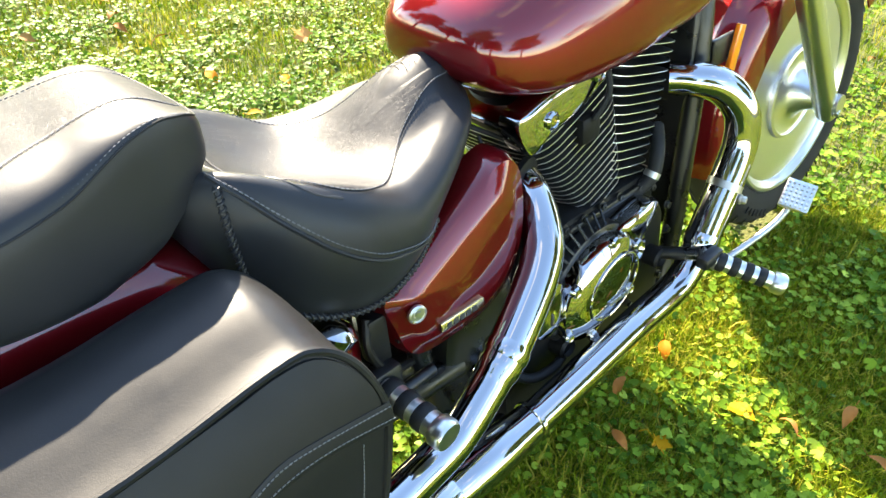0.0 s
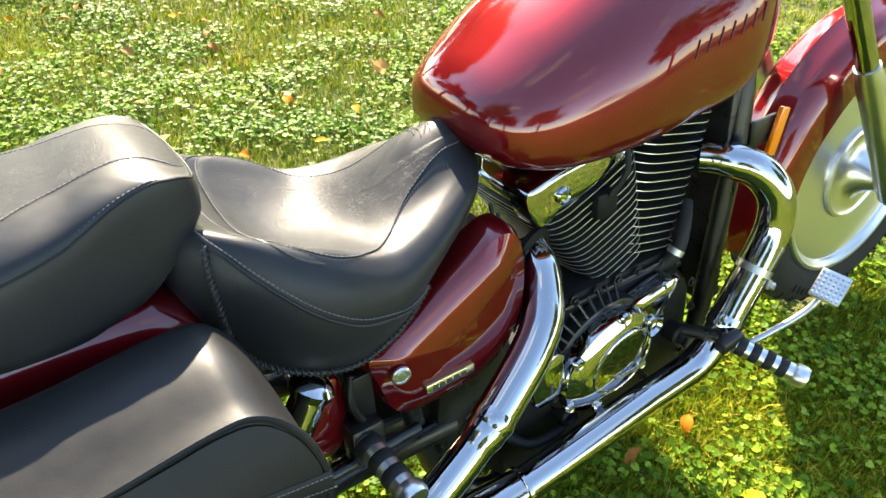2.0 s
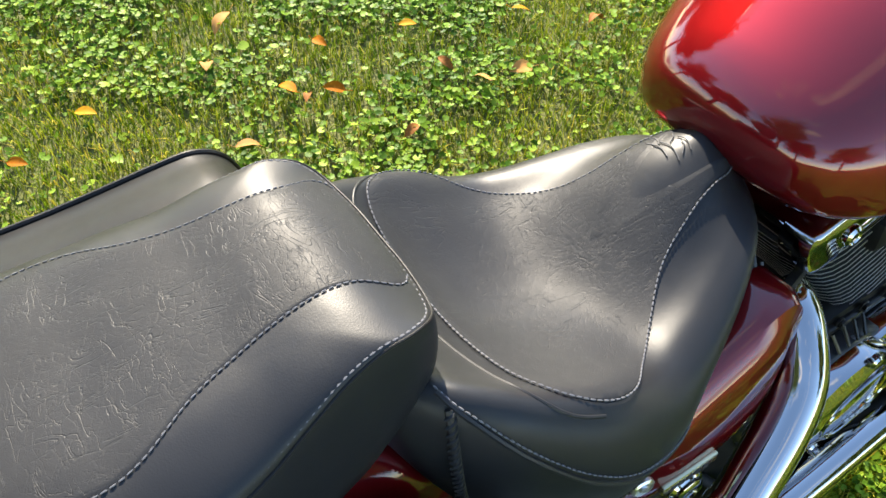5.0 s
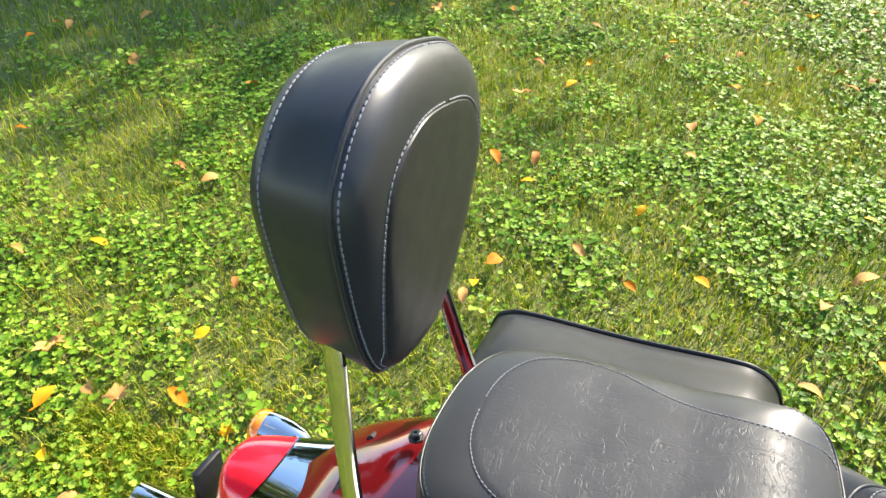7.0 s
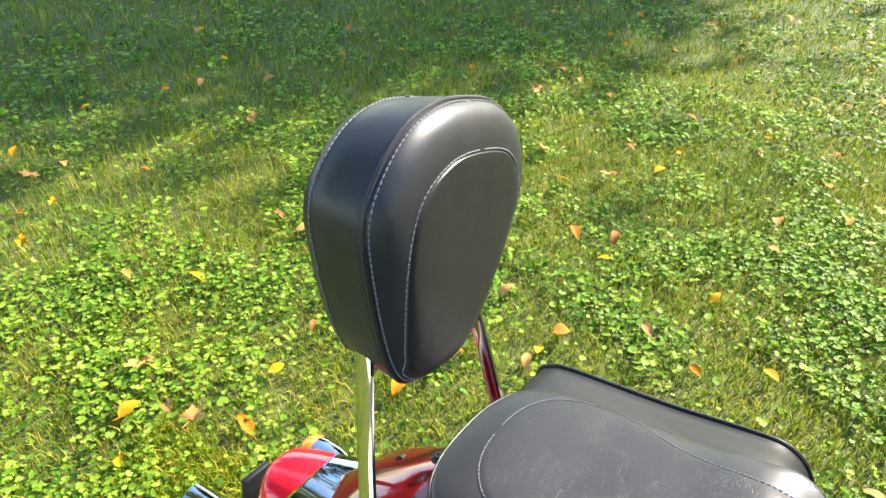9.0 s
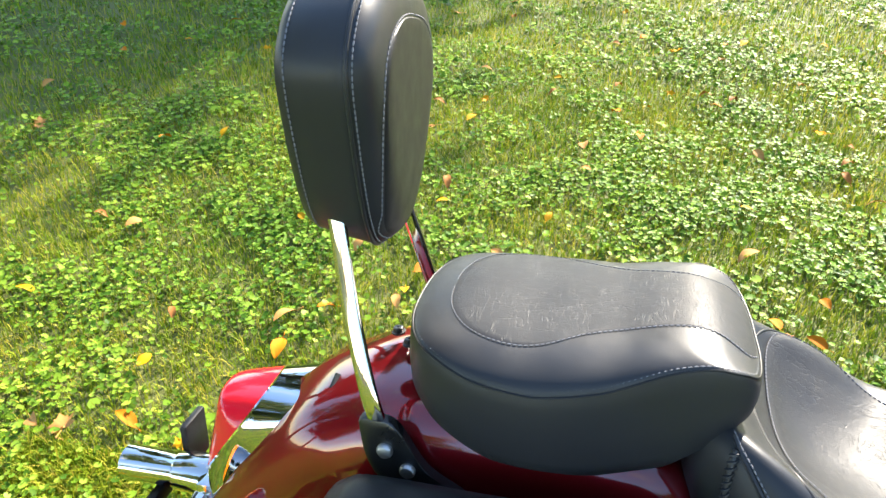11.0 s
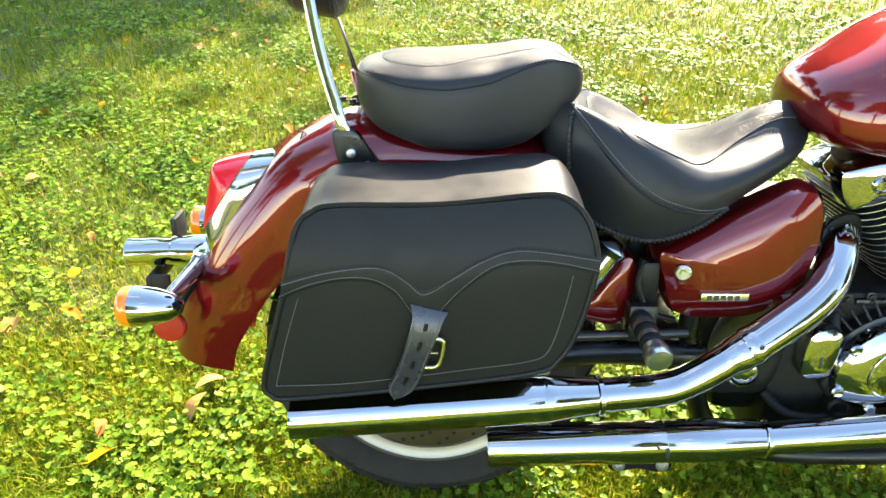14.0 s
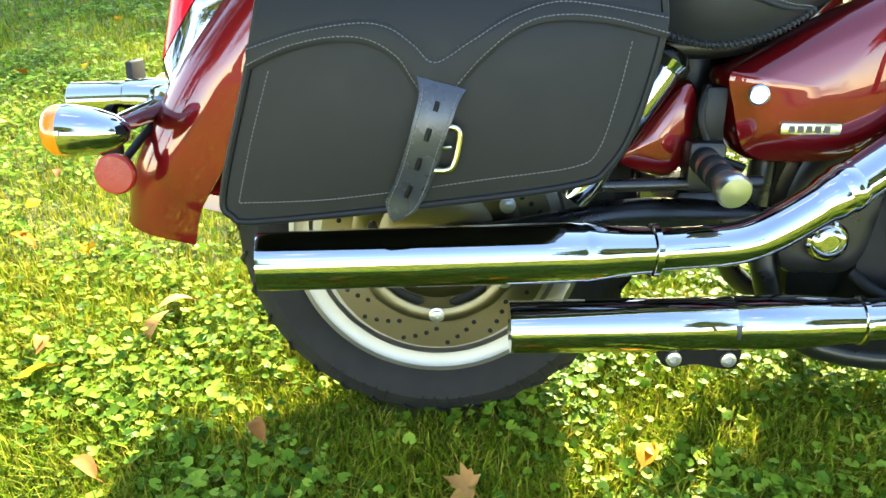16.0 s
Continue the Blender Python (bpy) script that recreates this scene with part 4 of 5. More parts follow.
lowm = part("lower_muffler", muffler([(0.582, 0.0312), (0.560, 0.0325), (0.535, 0.0345), (0.505, 0.0372), (0.494, 0.0376), (0.410, 0.0376), (0.4085, 0.0366), (0.4065, 0.0366), (0.405, 0.0376), (0.30, 0.0376), (0.2, 0.0372), (0.107, 0.0366), (0.1025, 0.0360), (0.1030, 0.0340), (0.112, 0.0332), (0.13, 0.0328), (0.16, 0.032)], L1, L0), CHROME, bike, "chrome lower muffler with an end sleeve")
part("sleeve_slot", box((0.4035, -0.2455, 0.2085), (0.4095, -0.2425, 0.2285), 0.001), EMBLEM, lowm)
for m_, x, y, z in ((upm, -0.188, -0.2997, 0.3311), (lowm, 0.128, -0.2079, 0.2060)):
    part("muffler_outlet", lathe([(0.031, 0), (0.031, 0.002), (0.018, 0.003), (0.017, -0.001)], (x, y, z), (-1, 0, 0), 28), CASTING, m_)

# --- engine
def fins(c0, c1, n, half_x, half_y, thin, power=0.42):
    """Cooling fins: flat rounded rings along a cylinder's axis."""
    c0, c1 = Vector(c0), Vector(c1)
    ax = (c1 - c0).normalized()
    side = Vector((ax.z, 0, -ax.x))
    out = []
    for k in range(n):
        c = c0 + (c1 - c0) * (k / (n - 1))
        rows = []
        for h, f in ((-thin, 0.96), (-thin * 0.6, 1.0), (thin * 0.6, 1.0), (thin, 0.96)):
            row = []
            for j in range(28):
                a = 2 * math.pi * j / 28
                ca, sa = math.cos(a), math.sin(a)
                taper = 1 - (0.46 if n == 17 else 0.25) * (1 - k / (n - 1)) ** 1.3
                u = math.copysign(abs(ca) ** power, ca) * half_x * f * taper
                v = math.copysign(abs(sa) ** power, sa) * half_y * f
                row.append(tuple(c + side * u + Vector((0, v, 0)) + ax * h))
            rows.append(row)
        out.append(rings(rows))
    return out


_m = Mat("fin_edges", (0.02, 0.02, 0.02), 0.4)
FINBLACK = _m.m
FINEDGE = chrome("machined_fin_edges", (0.85, 0.85, 0.84), 0.35, 0.02)
CYLS = (((0.882, 0, 0.462), (0.800, 0, 0.660), 17), ((0.945, 0, 0.475), (1.005, 0, 0.735), 18))
for c0, c1, n in CYLS:
    core = part("engine_cylinder", tube([Vector(c0) - (Vector(c1) - Vector(c0)) * 0.2, c0, c1, Vector(c1) + (Vector(c1) - Vector(c0)) * 0.2], 0.078, 28), CASTING, bike, "black finned engine cylinder")
    for f in fins(c0, c1, n, 0.112 if n == 17 else 0.09, 0.113, 0.0017):
        fin = part("cooling_fin", f, FINBLACK, core)
    for f in fins(c0, c1, n, 0.1125 if n == 17 else 0.0905, 0.1137, 0.0010):
        part("fin_edge", f, FINEDGE, core)
# rocker covers
for k, (cx, cz, tilt) in enumerate(((0.785, 0.672, 27), (1.010, 0.745, -13))):
    m_ = Matrix.Translation((cx, 0, cz)) @ pose(0, 0, 0, 0, -tilt)
    if k:
        shape = moved(join(box((-0.098, -0.112, -0.032), (0.098, 0.112, 0.020), 0.014), box((-0.075, -0.118, -0.015), (0.085, -0.095, 0.035), 0.010)), m_)
    else:
        wing = catmull([(0.668, 0.672), (0.674, 0.640), (0.690, 0.615), (0.706, 0.613), (0.722, 0.628), (0.788, 0.640), (0.856, 0.672), (0.866, 0.690), (0.858, 0.704), (0.82, 0.703), (0.74, 0.696), (0.69, 0.684)], 4, True)
        shape = join(moved(box((-0.098, -0.100, -0.032), (0.098, 0.112, 0.020), 0.014), m_), plate(wing, -0.080, -0.119, 0.003, 0.008))
    ro = part("rocker_cover", shape, CHROME, bike, "chrome rocker cover")
    for bx, bz in ((-0.054, 0.010), (0.056, -0.004)):
        part("cover_bolt", moved(lathe([(0.0135, -0.004), (0.0135, 0.006), (0.010, 0.009), (0.008, 0.007), (0.001, 0.007)], (bx, -0.119, bz), (0, -1, 0), 20), m_), CHROME, ro)
part("plug_cover", box((0.800, -0.126, 0.585), (0.846, -0.09, 0.632), 0.010), CASTING, bike, "black spark plug cover")
part("plug_lead", tube(catmull([(0.825, -0.125, 0.625), (0.848, -0.135, 0.665), (0.86, -0.115, 0.715), (0.89, -0.09, 0.73)], 5), 0.005, 8), RUBBER, bike)
case = part("crankcase", box((0.60, -0.135, 0.120), (1.055, 0.135, 0.400), 0.045), CASTING, bike, "black engine crankcase")
part("cylinder_deck", box((0.70, -0.12, 0.38), (1.02, 0.12, 0.465), 0.02), CASTING, bike, "black cylinder deck")
part("gearbox_housing", box((0.52, -0.10, 0.20), (0.66, 0.10, 0.43), 0.03), CASTING, bike, "black gearbox housing")
el = [(0.795 + 0.098 * math.cos(a) , 0.346 + 0.083 * math.sin(a) + 0.020 * math.cos(a)) for a in np.linspace(0, 2 * math.pi, 40, endpoint=False)]
cc = part("clutch_cover", plate(el, -0.13, -0.180, 0.010, 0.016, 6), CHROME, case, "domed chrome clutch cover")
part("cover_gasket", plate([(0.795 + (x - 0.795) * 1.10, 0.348 + (z - 0.348) * 1.12) for x, z in el], -0.125, -0.150, 0.0, 0.006), ENAMEL, case, "black gasket rim with cast ribs")
for a in np.linspace(radians(70), radians(165), 12):
    q = Vector((0.795 + 0.107 * math.cos(a), -0.150, 0.348 + 0.093 * math.sin(a) + 0.022 * math.cos(a)))
    part("cast_rib", tube([q, q + Vector((0.022 * math.cos(a), 0.018, 0.022 * math.sin(a)))], 0.0024, 6), ENAMEL, case)
for x, z in ((0.722, 0.452), (0.762, 0.456), (0.812, 0.452), (0.858, 0.456), (0.905, 0.452), (0.962, 0.446), (1.000, 0.430), (0.690, 0.392), (1.030, 0.385), (1.035, 0.330), (1.020, 0.235), (0.66, 0.215), (0.82, 0.205), (0.93, 0.215)):
    part("case_bolt", bolt((x, -0.121 if z > 0.40 else -0.136, z), (0, -1, 0), 0.0065, 0.008), ENAMEL, case)
part("base_flange", box((0.735, -0.126, 0.440), (1.005, -0.112, 0.452), 0.004), ENAMEL, case, "black cylinder base flange")
part("cooling_pipe", tube(catmull([(0.955, -0.11, 0.43), (0.985, -0.13, 0.46), (1.005, -0.125, 0.50), (1.035, -0.10, 0.53)], 6), 0.013, 14), RUBBER, case, "black coolant hose")
part("hose_clip", tube([(0.984, -0.129, 0.459), (0.990, -0.130, 0.468)], 0.0148, 18), STEEL, case)
el2 = [(0.812 + 0.062 * math.cos(a), 0.348 + 0.052 * math.sin(a) + 0.012 * math.cos(a)) for a in np.linspace(0, 2 * math.pi, 36, endpoint=False)]
part("cover_rim", tube(np.array([(x, -0.188, z) for x, z in el2 + el2[:1]]), 0.0022, 8, caps=False), CHROME, cc)
part("cover_mark", join(*[box((0.797 + 0.011 * k, -0.1925, 0.3165), (0.805 + 0.011 * k, -0.1900, 0.3235), 0) for k in range(5)]), SATIN, cc, "plain raised marks")
for a in (20, 75, 140, 200, 255, 320):
    ca, sa = math.cos(radians(a)), math.sin(radians(a))
    part("cover_screw", lathe([(0.011, 0), (0.011, 0.007), (0.008, 0.010), (0.004, 0.008)], (0.795 + 0.094 * ca, -0.174, 0.346 + 0.080 * sa + 0.019 * ca), (0, -1, 0), 16), CHROME, cc)
part("gear_cover", plate(catmull([(0.642, 0.330), (0.644, 0.390), (0.658, 0.414), (0.695, 0.414), (0.706, 0.390), (0.698, 0.330), (0.67, 0.317)], 4, True), -0.12, -0.172, 0.003, 0.010), CHROME, case, "small chrome gear cover")
part("cover_slot", box((0.668, -0.177, 0.345), (0.674, -0.171, 0.368), 0.002), EMBLEM, case)
part("pump_cover", plate(catmull([(0.860, 0.420), (0.945, 0.435), (0.975, 0.420), (0.935, 0.375), (0.905, 0.360), (0.885, 0.385)], 4, True), -0.11, -0.160, 0.003, 0.010), CHROME, case, "three-sided chrome pump cover")
part("pump_boss", join(lathe([(0.032, 0), (0.032, 0.014), (0.024, 0.020), (0.018, 0.014), (0.010, 0.014), (0.009, 0.020), (0.001, 0.021)], (0.920, -0.135, 0.350), (0, -1, 0), 28)), CHROME, case, "round pump housing")
part("pivot_cap", join(lathe([(0.030, -0.02), (0.030, 0.002), (0.026, 0.006)], (0.556, -0.138, 0.314), (0, -1, 0), 28), lathe([(0.024, 0.0), (0.024, 0.010), (0.020, 0.013), (0.013, 0.0135), (0.012, 0.011), (0.001, 0.0115)], (0.556, -0.138, 0.314), (0, -1, 0), 28)), CHROME, bike, "chrome swingarm pivot cap")
part("pivot_plate", plate(catmull([(0.50, 0.27), (0.49, 0.37), (0.53, 0.46), (0.62, 0.47), (0.635, 0.36), (0.61, 0.27), (0.56, 0.26)], 4, True), -0.09, -0.128, 0.002, 0.012), ENAMEL, bike, "black frame plate")
for x, z in ((0.725, 0.255), (0.985, 0.30)):
    part("lower_boss", lathe([(0.020, -0.02), (0.020, 0.012), (0.015, 0.016), (0.010, 0.010)], (x, -0.150, z), (0, -1, 0), 20), CASTING, case)
for pts, r in (([(0.72, -0.10, 0.44), (0.70, -0.135, 0.41), (0.715, -0.15, 0.36), (0.70, -0.15, 0.30)], 0.010), ([(0.61, -0.12, 0.26), (0.64, -0.155, 0.24), (0.70, -0.16, 0.235), (0.76, -0.14, 0.24)], 0.009),
               ([(0.66, -0.09, 0.56), (0.67, -0.12, 0.50), (0.69, -0.13, 0.45), (0.72, -0.12, 0.42)], 0.007)):
    part("engine_hose", tube(catmull(pts, 6), r, 10), RUBBER, bike)
for k in range(7):
    part("intake_rib", tube(catmull([(0.655 + 0.004 * k, -0.05 - 0.012 * k, 0.640 - 0.012 * k), (0.645 + 0.004 * k, -0.09 - 0.008 * k, 0.585 - 0.012 * k), (0.675 + 0.004 * k, -0.10 - 0.006 * k, 0.53 - 0.010 * k)], 4), 0.0035, 6), ENAMEL, bike)

# --- frame, radiator, swingarm, shocks
part("steel_frame", join(*[tube(catmull(pts, 6), r, 16) for pts, r in (
    ([(1.16, s * 0.06, 0.86), (1.15, s * 0.10, 0.70), (1.12, s * 0.11, 0.45), (1.09, s * 0.11, 0.22), (1.03, s * 0.11, 0.145), (0.8, s * 0.11, 0.115), (0.55, s * 0.11, 0.15), (0.47, s * 0.10, 0.33), (0.46, s * 0.10, 0.5), (0.40, s * 0.09, 0.62)], 0.019) for s in (-1, 1))],
    *[tube(catmull([(0.60, s * 0.03, 0.72), (0.45, s * 0.10, 0.60), (0.30, s * 0.11, 0.58), (0.12, s * 0.11, 0.62)], 6), 0.017, 14) for s in (-1, 1)], tube([(1.18, 0, 0.68), (1.18, 0, 0.95)], 0.034, 20)), ENAMEL, bike, "black steel frame tubes")
rad = part("radiator", box((1.115, -0.108, 0.28), (1.155, 0.108, 0.73), 0.006), ENAMEL, bike, "black radiator between the frame tubes")
part("radiator_fin", join(*[box((1.157, -0.088, 0.292 + 0.0125 * k), (1.161, 0.088, 0.2955 + 0.0125 * k), 0) for k in range(24)], *[box((1.118, -0.1115, 0.292 + 0.0125 * k), (1.15, -0.1085, 0.2955 + 0.0125 * k), 0) for k in range(24)]), PLASTIC, rad, kind="stuff")
part("swingarm", join(*[tube(catmull([(0.52, s * 0.11, 0.33), (0.30, s * 0.118, 0.345), (0.12, s * 0.118, 0.312), (0.0, s * 0.118, 0.290)], 6), 0.024, 14) for s in (-1, 1)], box((0.34, -0.11, 0.30), (0.46, 0.11, 0.38), 0.02)), ENAMEL, bike, "black swingarm")
part("torque_rod", tube([(0.44, -0.16, 0.405), (0.20, -0.16, 0.395), (0.10, -0.14, 0.40)], 0.009, 10), ENAMEL, bike)
# Added filler where tubing and battery sit: blocks the bright gap under the saddle.
part("battery_filler", box((0.46, -0.088, 0.45), (0.665, 0.088, 0.60), 0.012), PLASTIC, bike, "black filler box in the battery's place behind the side covers")
part("rear_inner_guard", box((0.345, -0.075, 0.40), (0.385, 0.075, 0.66), 0.015), PLASTIC, bike, "black inner mudguard")
part("lower_side_panel", plate(catmull([(0.245, 0.428), (0.275, 0.462), (0.305, 0.505), (0.335, 0.535), (0.350, 0.51), (0.345, 0.44), (0.325, 0.405), (0.285, 0.408)], 4, True), -0.10, -0.135, 0.006, 0.010), PAINT, bike, "burgundy lower panel")
for s in (-1, 1):
    sh = part("shock_absorber", tube([(0.293, s * 0.168, 0.560), (0.286, s * 0.168, 0.546), (0.240, s * 0.168, 0.470), (0.195, s * 0.168, 0.395), (0.185, s * 0.168, 0.378)], [0.020, 0.0225, 0.0225, 0.0225, 0.018], 24), CHROME, bike, "chrome shock absorber cover")
    part("shock_cap", lathe([(0.026, 0), (0.030, 0.012), (0.018, 0.024), (0.01, 0.026)], (0.291, s * 0.168, 0.556), (0.52, 0, 0.86), 24), CHROME, sh)
part("wiring_block", join(box((0.355, -0.15, 0.455), (0.385, -0.12, 0.53), 0.005), box((0.395, -0.15, 0.47), (0.415, -0.11, 0.50), 0.004), tube(catmull([(0.36, -0.14, 0.53), (0.35, -0.15, 0.49), (0.375, -0.15, 0.44), (0.42, -0.14, 0.42)], 5), 0.006, 8)), PLASTIC, bike, "black wiring connectors")
_br = catmull([(0.318, 0.166), (0.322, 0.146), (0.336, 0.136), (0.375, 0.142), (0.415, 0.135), (0.434, 0.140), (0.438, 0.166), (0.434, 0.185), (0.322, 0.185)], 4, True)
brk = part("exhaust_bracket", plate(_br, -0.175, -0.190, 0, 0.004), CASTING, bike, "black exhaust bracket")
for x, z in ((0.340, 0.152), (0.418, 0.152)):
    part("bracket_bolt", lathe([(0.011, 0), (0.011, 0.006), (0.006, 0.007), (0.0055, 0.002)], (x, -0.189, z), (0, -1, 0), 18), STEEL, brk)
part("side_stand", tube(catmull([(0.72, 0.12, 0.20), (0.70, 0.20, 0.12), (0.685, 0.262, 0.030), (0.68, 0.27, 0.012)], 5), [0.014] * 15 + [0.02], 12), ENAMEL, bike, "black side stand")


# --- pegs and pedal
def peg(a, b, n, r):
    a, b = Vector(a), Vector(b)
    core = part("foot_peg", tube([a, a + (b - a) * 0.2, b], [r * 0.7, r * 0.8, r * 0.8], 20), STEEL, bike, "foot peg with black rubber rings and a chrome end")
    for k in range(n):
        t0, t1 = 0.18 + 0.70 * k / n, 0.18 + 0.70 * (k + 0.62) / n
        part("rubber_ring", tube([a + (b - a) * t0, a + (b - a) * (t0 + 0.02), a + (b - a) * (t1 - 0.02), a + (b - a) * t1], [r * 0.93, r, r, r * 0.93], 24), RUBBER, core)
        t2 = 0.18 + 0.70 * (k + 1) / n
        part("metal_ring", tube([a + (b - a) * t1, a + (b - a) * t2], r * 0.9, 24), SATIN, core)
    d = (b - a).normalized()
    part("peg_end", lathe([(r * 0.95, -0.014), (r * 1.12, -0.010), (r * 1.14, 0.004), (r * 1.0, 0.009), (0.001, 0.011)], b, d, 28), SATIN, core)


peg((0.352, -0.150, 0.440), (0.362, -0.268, 0.420), 3, 0.0195)
peg((1.020, -0.225, 0.318), (1.083, -0.342, 0.276), 4, 0.0175)
peg((0.352, 0.150, 0.440), (0.362, 0.268, 0.420), 3, 0.0195)
part("peg_mount", box((0.335, -0.17, 0.39), (0.385, -0.13, 0.46), 0.008), ENAMEL, bike)
part("peg_mount", join(tube([(0.98, -0.12, 0.30), (1.02, -0.22, 0.318)], 0.012, 12), box((0.99, -0.252, 0.308), (1.045, -0.228, 0.332), 0.006)), ENAMEL, bike)
pm = Matrix.Translation((1.192, -0.300, 0.390)) @ pose(0, 0, 0, 12, -38, 8)
ped = part("brake_pedal", moved(box((-0.028, -0.026, -0.005), (0.028, 0.026, 0.005), 0.003), pm), SATIN, bike, "studded metal brake pedal")
part("pedal_stud", moved(join(*[box((-0.0245 + 0.0085 * i, -0.0235 + 0.0085 * j, 0.004), (-0.0195 + 0.0085 * i, -0.0185 + 0.0085 * j, 0.0085), 0.001) for i in range(6) for j in range(6)]), pm), SATIN, ped, kind="stuff")
part("pedal_lever", tube(catmull([(1.19, -0.298, 0.383), (1.15, -0.285, 0.345), (1.08, -0.262, 0.315), (1.02, -0.245, 0.30)], 5), 0.006, 10), STEEL, ped)
part("reflector_bracket", join(box((1.150, -0.127, 0.60), (1.222, -0.118, 0.65), 0.003), box((1.150, -0.127, 0.60), (1.162, -0.10, 0.65), 0.003)), ENAMEL, bike)
part("amber_reflector", moved(box((-0.012, -0.138, -0.044), (0.012, -0.128, 0.044), 0.003), Matrix.Translation((1.214, 0, 0.620)) @ pose(0, 0, 0, 0, 16)), ORANGELENS, bike, "orange side reflector")

# ---------------------------------------------------------------- saddlebags
BAG = catmull([(-0.200, 0.564), (-0.237, 0.432), (-0.230, 0.402), (-0.191, 0.397), (0.023, 0.424), (0.160, 0.446), (0.192, 0.466), (0.216, 0.513), (0.236, 0.602), (0.234, 0.645), (0.218, 0.683), (0.190, 0.706), (0.150, 0.709), (0.022, 0.697), (-0.117, 0.695), (-0.155, 0.686), (-0.178, 0.660)], 5, True)
BC = np.array([0.005, 0.555])


def bag_face(x, z):
    """Depth of the outer face: upright below, leaning in at the top, a little full in the middle."""
    full = 0.010 * max(0.0, 1 - ((x - 0.0) / 0.24) ** 2) * max(0.0, 1 - ((z - 0.55) / 0.16) ** 2)
    return 0.352 + full - 0.026 * float(np.clip((z - 0.60) / 0.11, 0, 1)) ** 1.6


def bag_ring(f, back=None, lift=0.0, out=0.0):
    rows = []
    for x, z in BAG:
        X, Z = BC[0] + (x - BC[0]) * f, BC[1] + (z - BC[1]) * f
        if back is None:
            rows.append((X, -bag_face(X, Z) - out, Z))
        else:
            up = float(np.clip((Z - 0.62) / 0.08, 0, 1))
            rows.append((X, -back, Z + lift * up))
    return rows


def edge_blend(f, t):
    a, b = bag_ring(f, 0.215, 0.020), bag_ring(f)
    s = math.sin(t * math.pi / 2)
    return [(p[0] * (1 - t) + q[0] * t, p[1] * (1 - t) + q[1] * t, p[2] * (1 - s ** 3) + q[2] * s ** 3) for p, q in zip(a, b)]


FLAP_LOW = [(-0.203, 0.563), (-0.157, 0.584), (-0.109, 0.595), (-0.070, 0.593), (-0.040, 0.576), (-0.024, 0.553), (-0.010, 0.536), (0.010, 0.534), (0.023, 0.550), (0.049, 0.579), (0.088, 0.610), (0.127, 0.620), (0.179, 0.617), (0.240, 0.603)]
VSTITCH = [(-0.198, 0.590), (-0.142, 0.608), (-0.082, 0.618), (-0.049, 0.614), (-0.023, 0.597), (-0.001, 0.580), (0.036, 0.602), (0.075, 0.626), (0.119, 0.641), (0.165, 0.639), (0.238, 0.627)]


def face_curve(pts, out, n=8):
    return np.array([(x, -bag_face(x, z) - out, z) for x, z in catmull(pts, n)])


def ribbon(upper, lower, out, thick):
    """A strip of hide on the bag's face between two lines of equal length."""
    rows = []
    n = len(upper)
    for i in range(n):
        (x0, z0), (x1, z1) = upper[i], lower[i]
        ring = []
        m = 6
        for k in range(m + 1):
            x, z = x0 + (x1 - x0) * k / m, z0 + (z1 - z0) * k / m
            ring.append((x, -bag_face(x, z) - out - (0 if 0 < k < m else -0.0012), z))
        for k in range(m, -1, -1):
            x, z = x0 + (x1 - x0) * k / m, z0 + (z1 - z0) * k / m
            ring.append((x, -bag_face(x, z) - out + thick, z))
        rows.append(ring)
    return rings(rows)


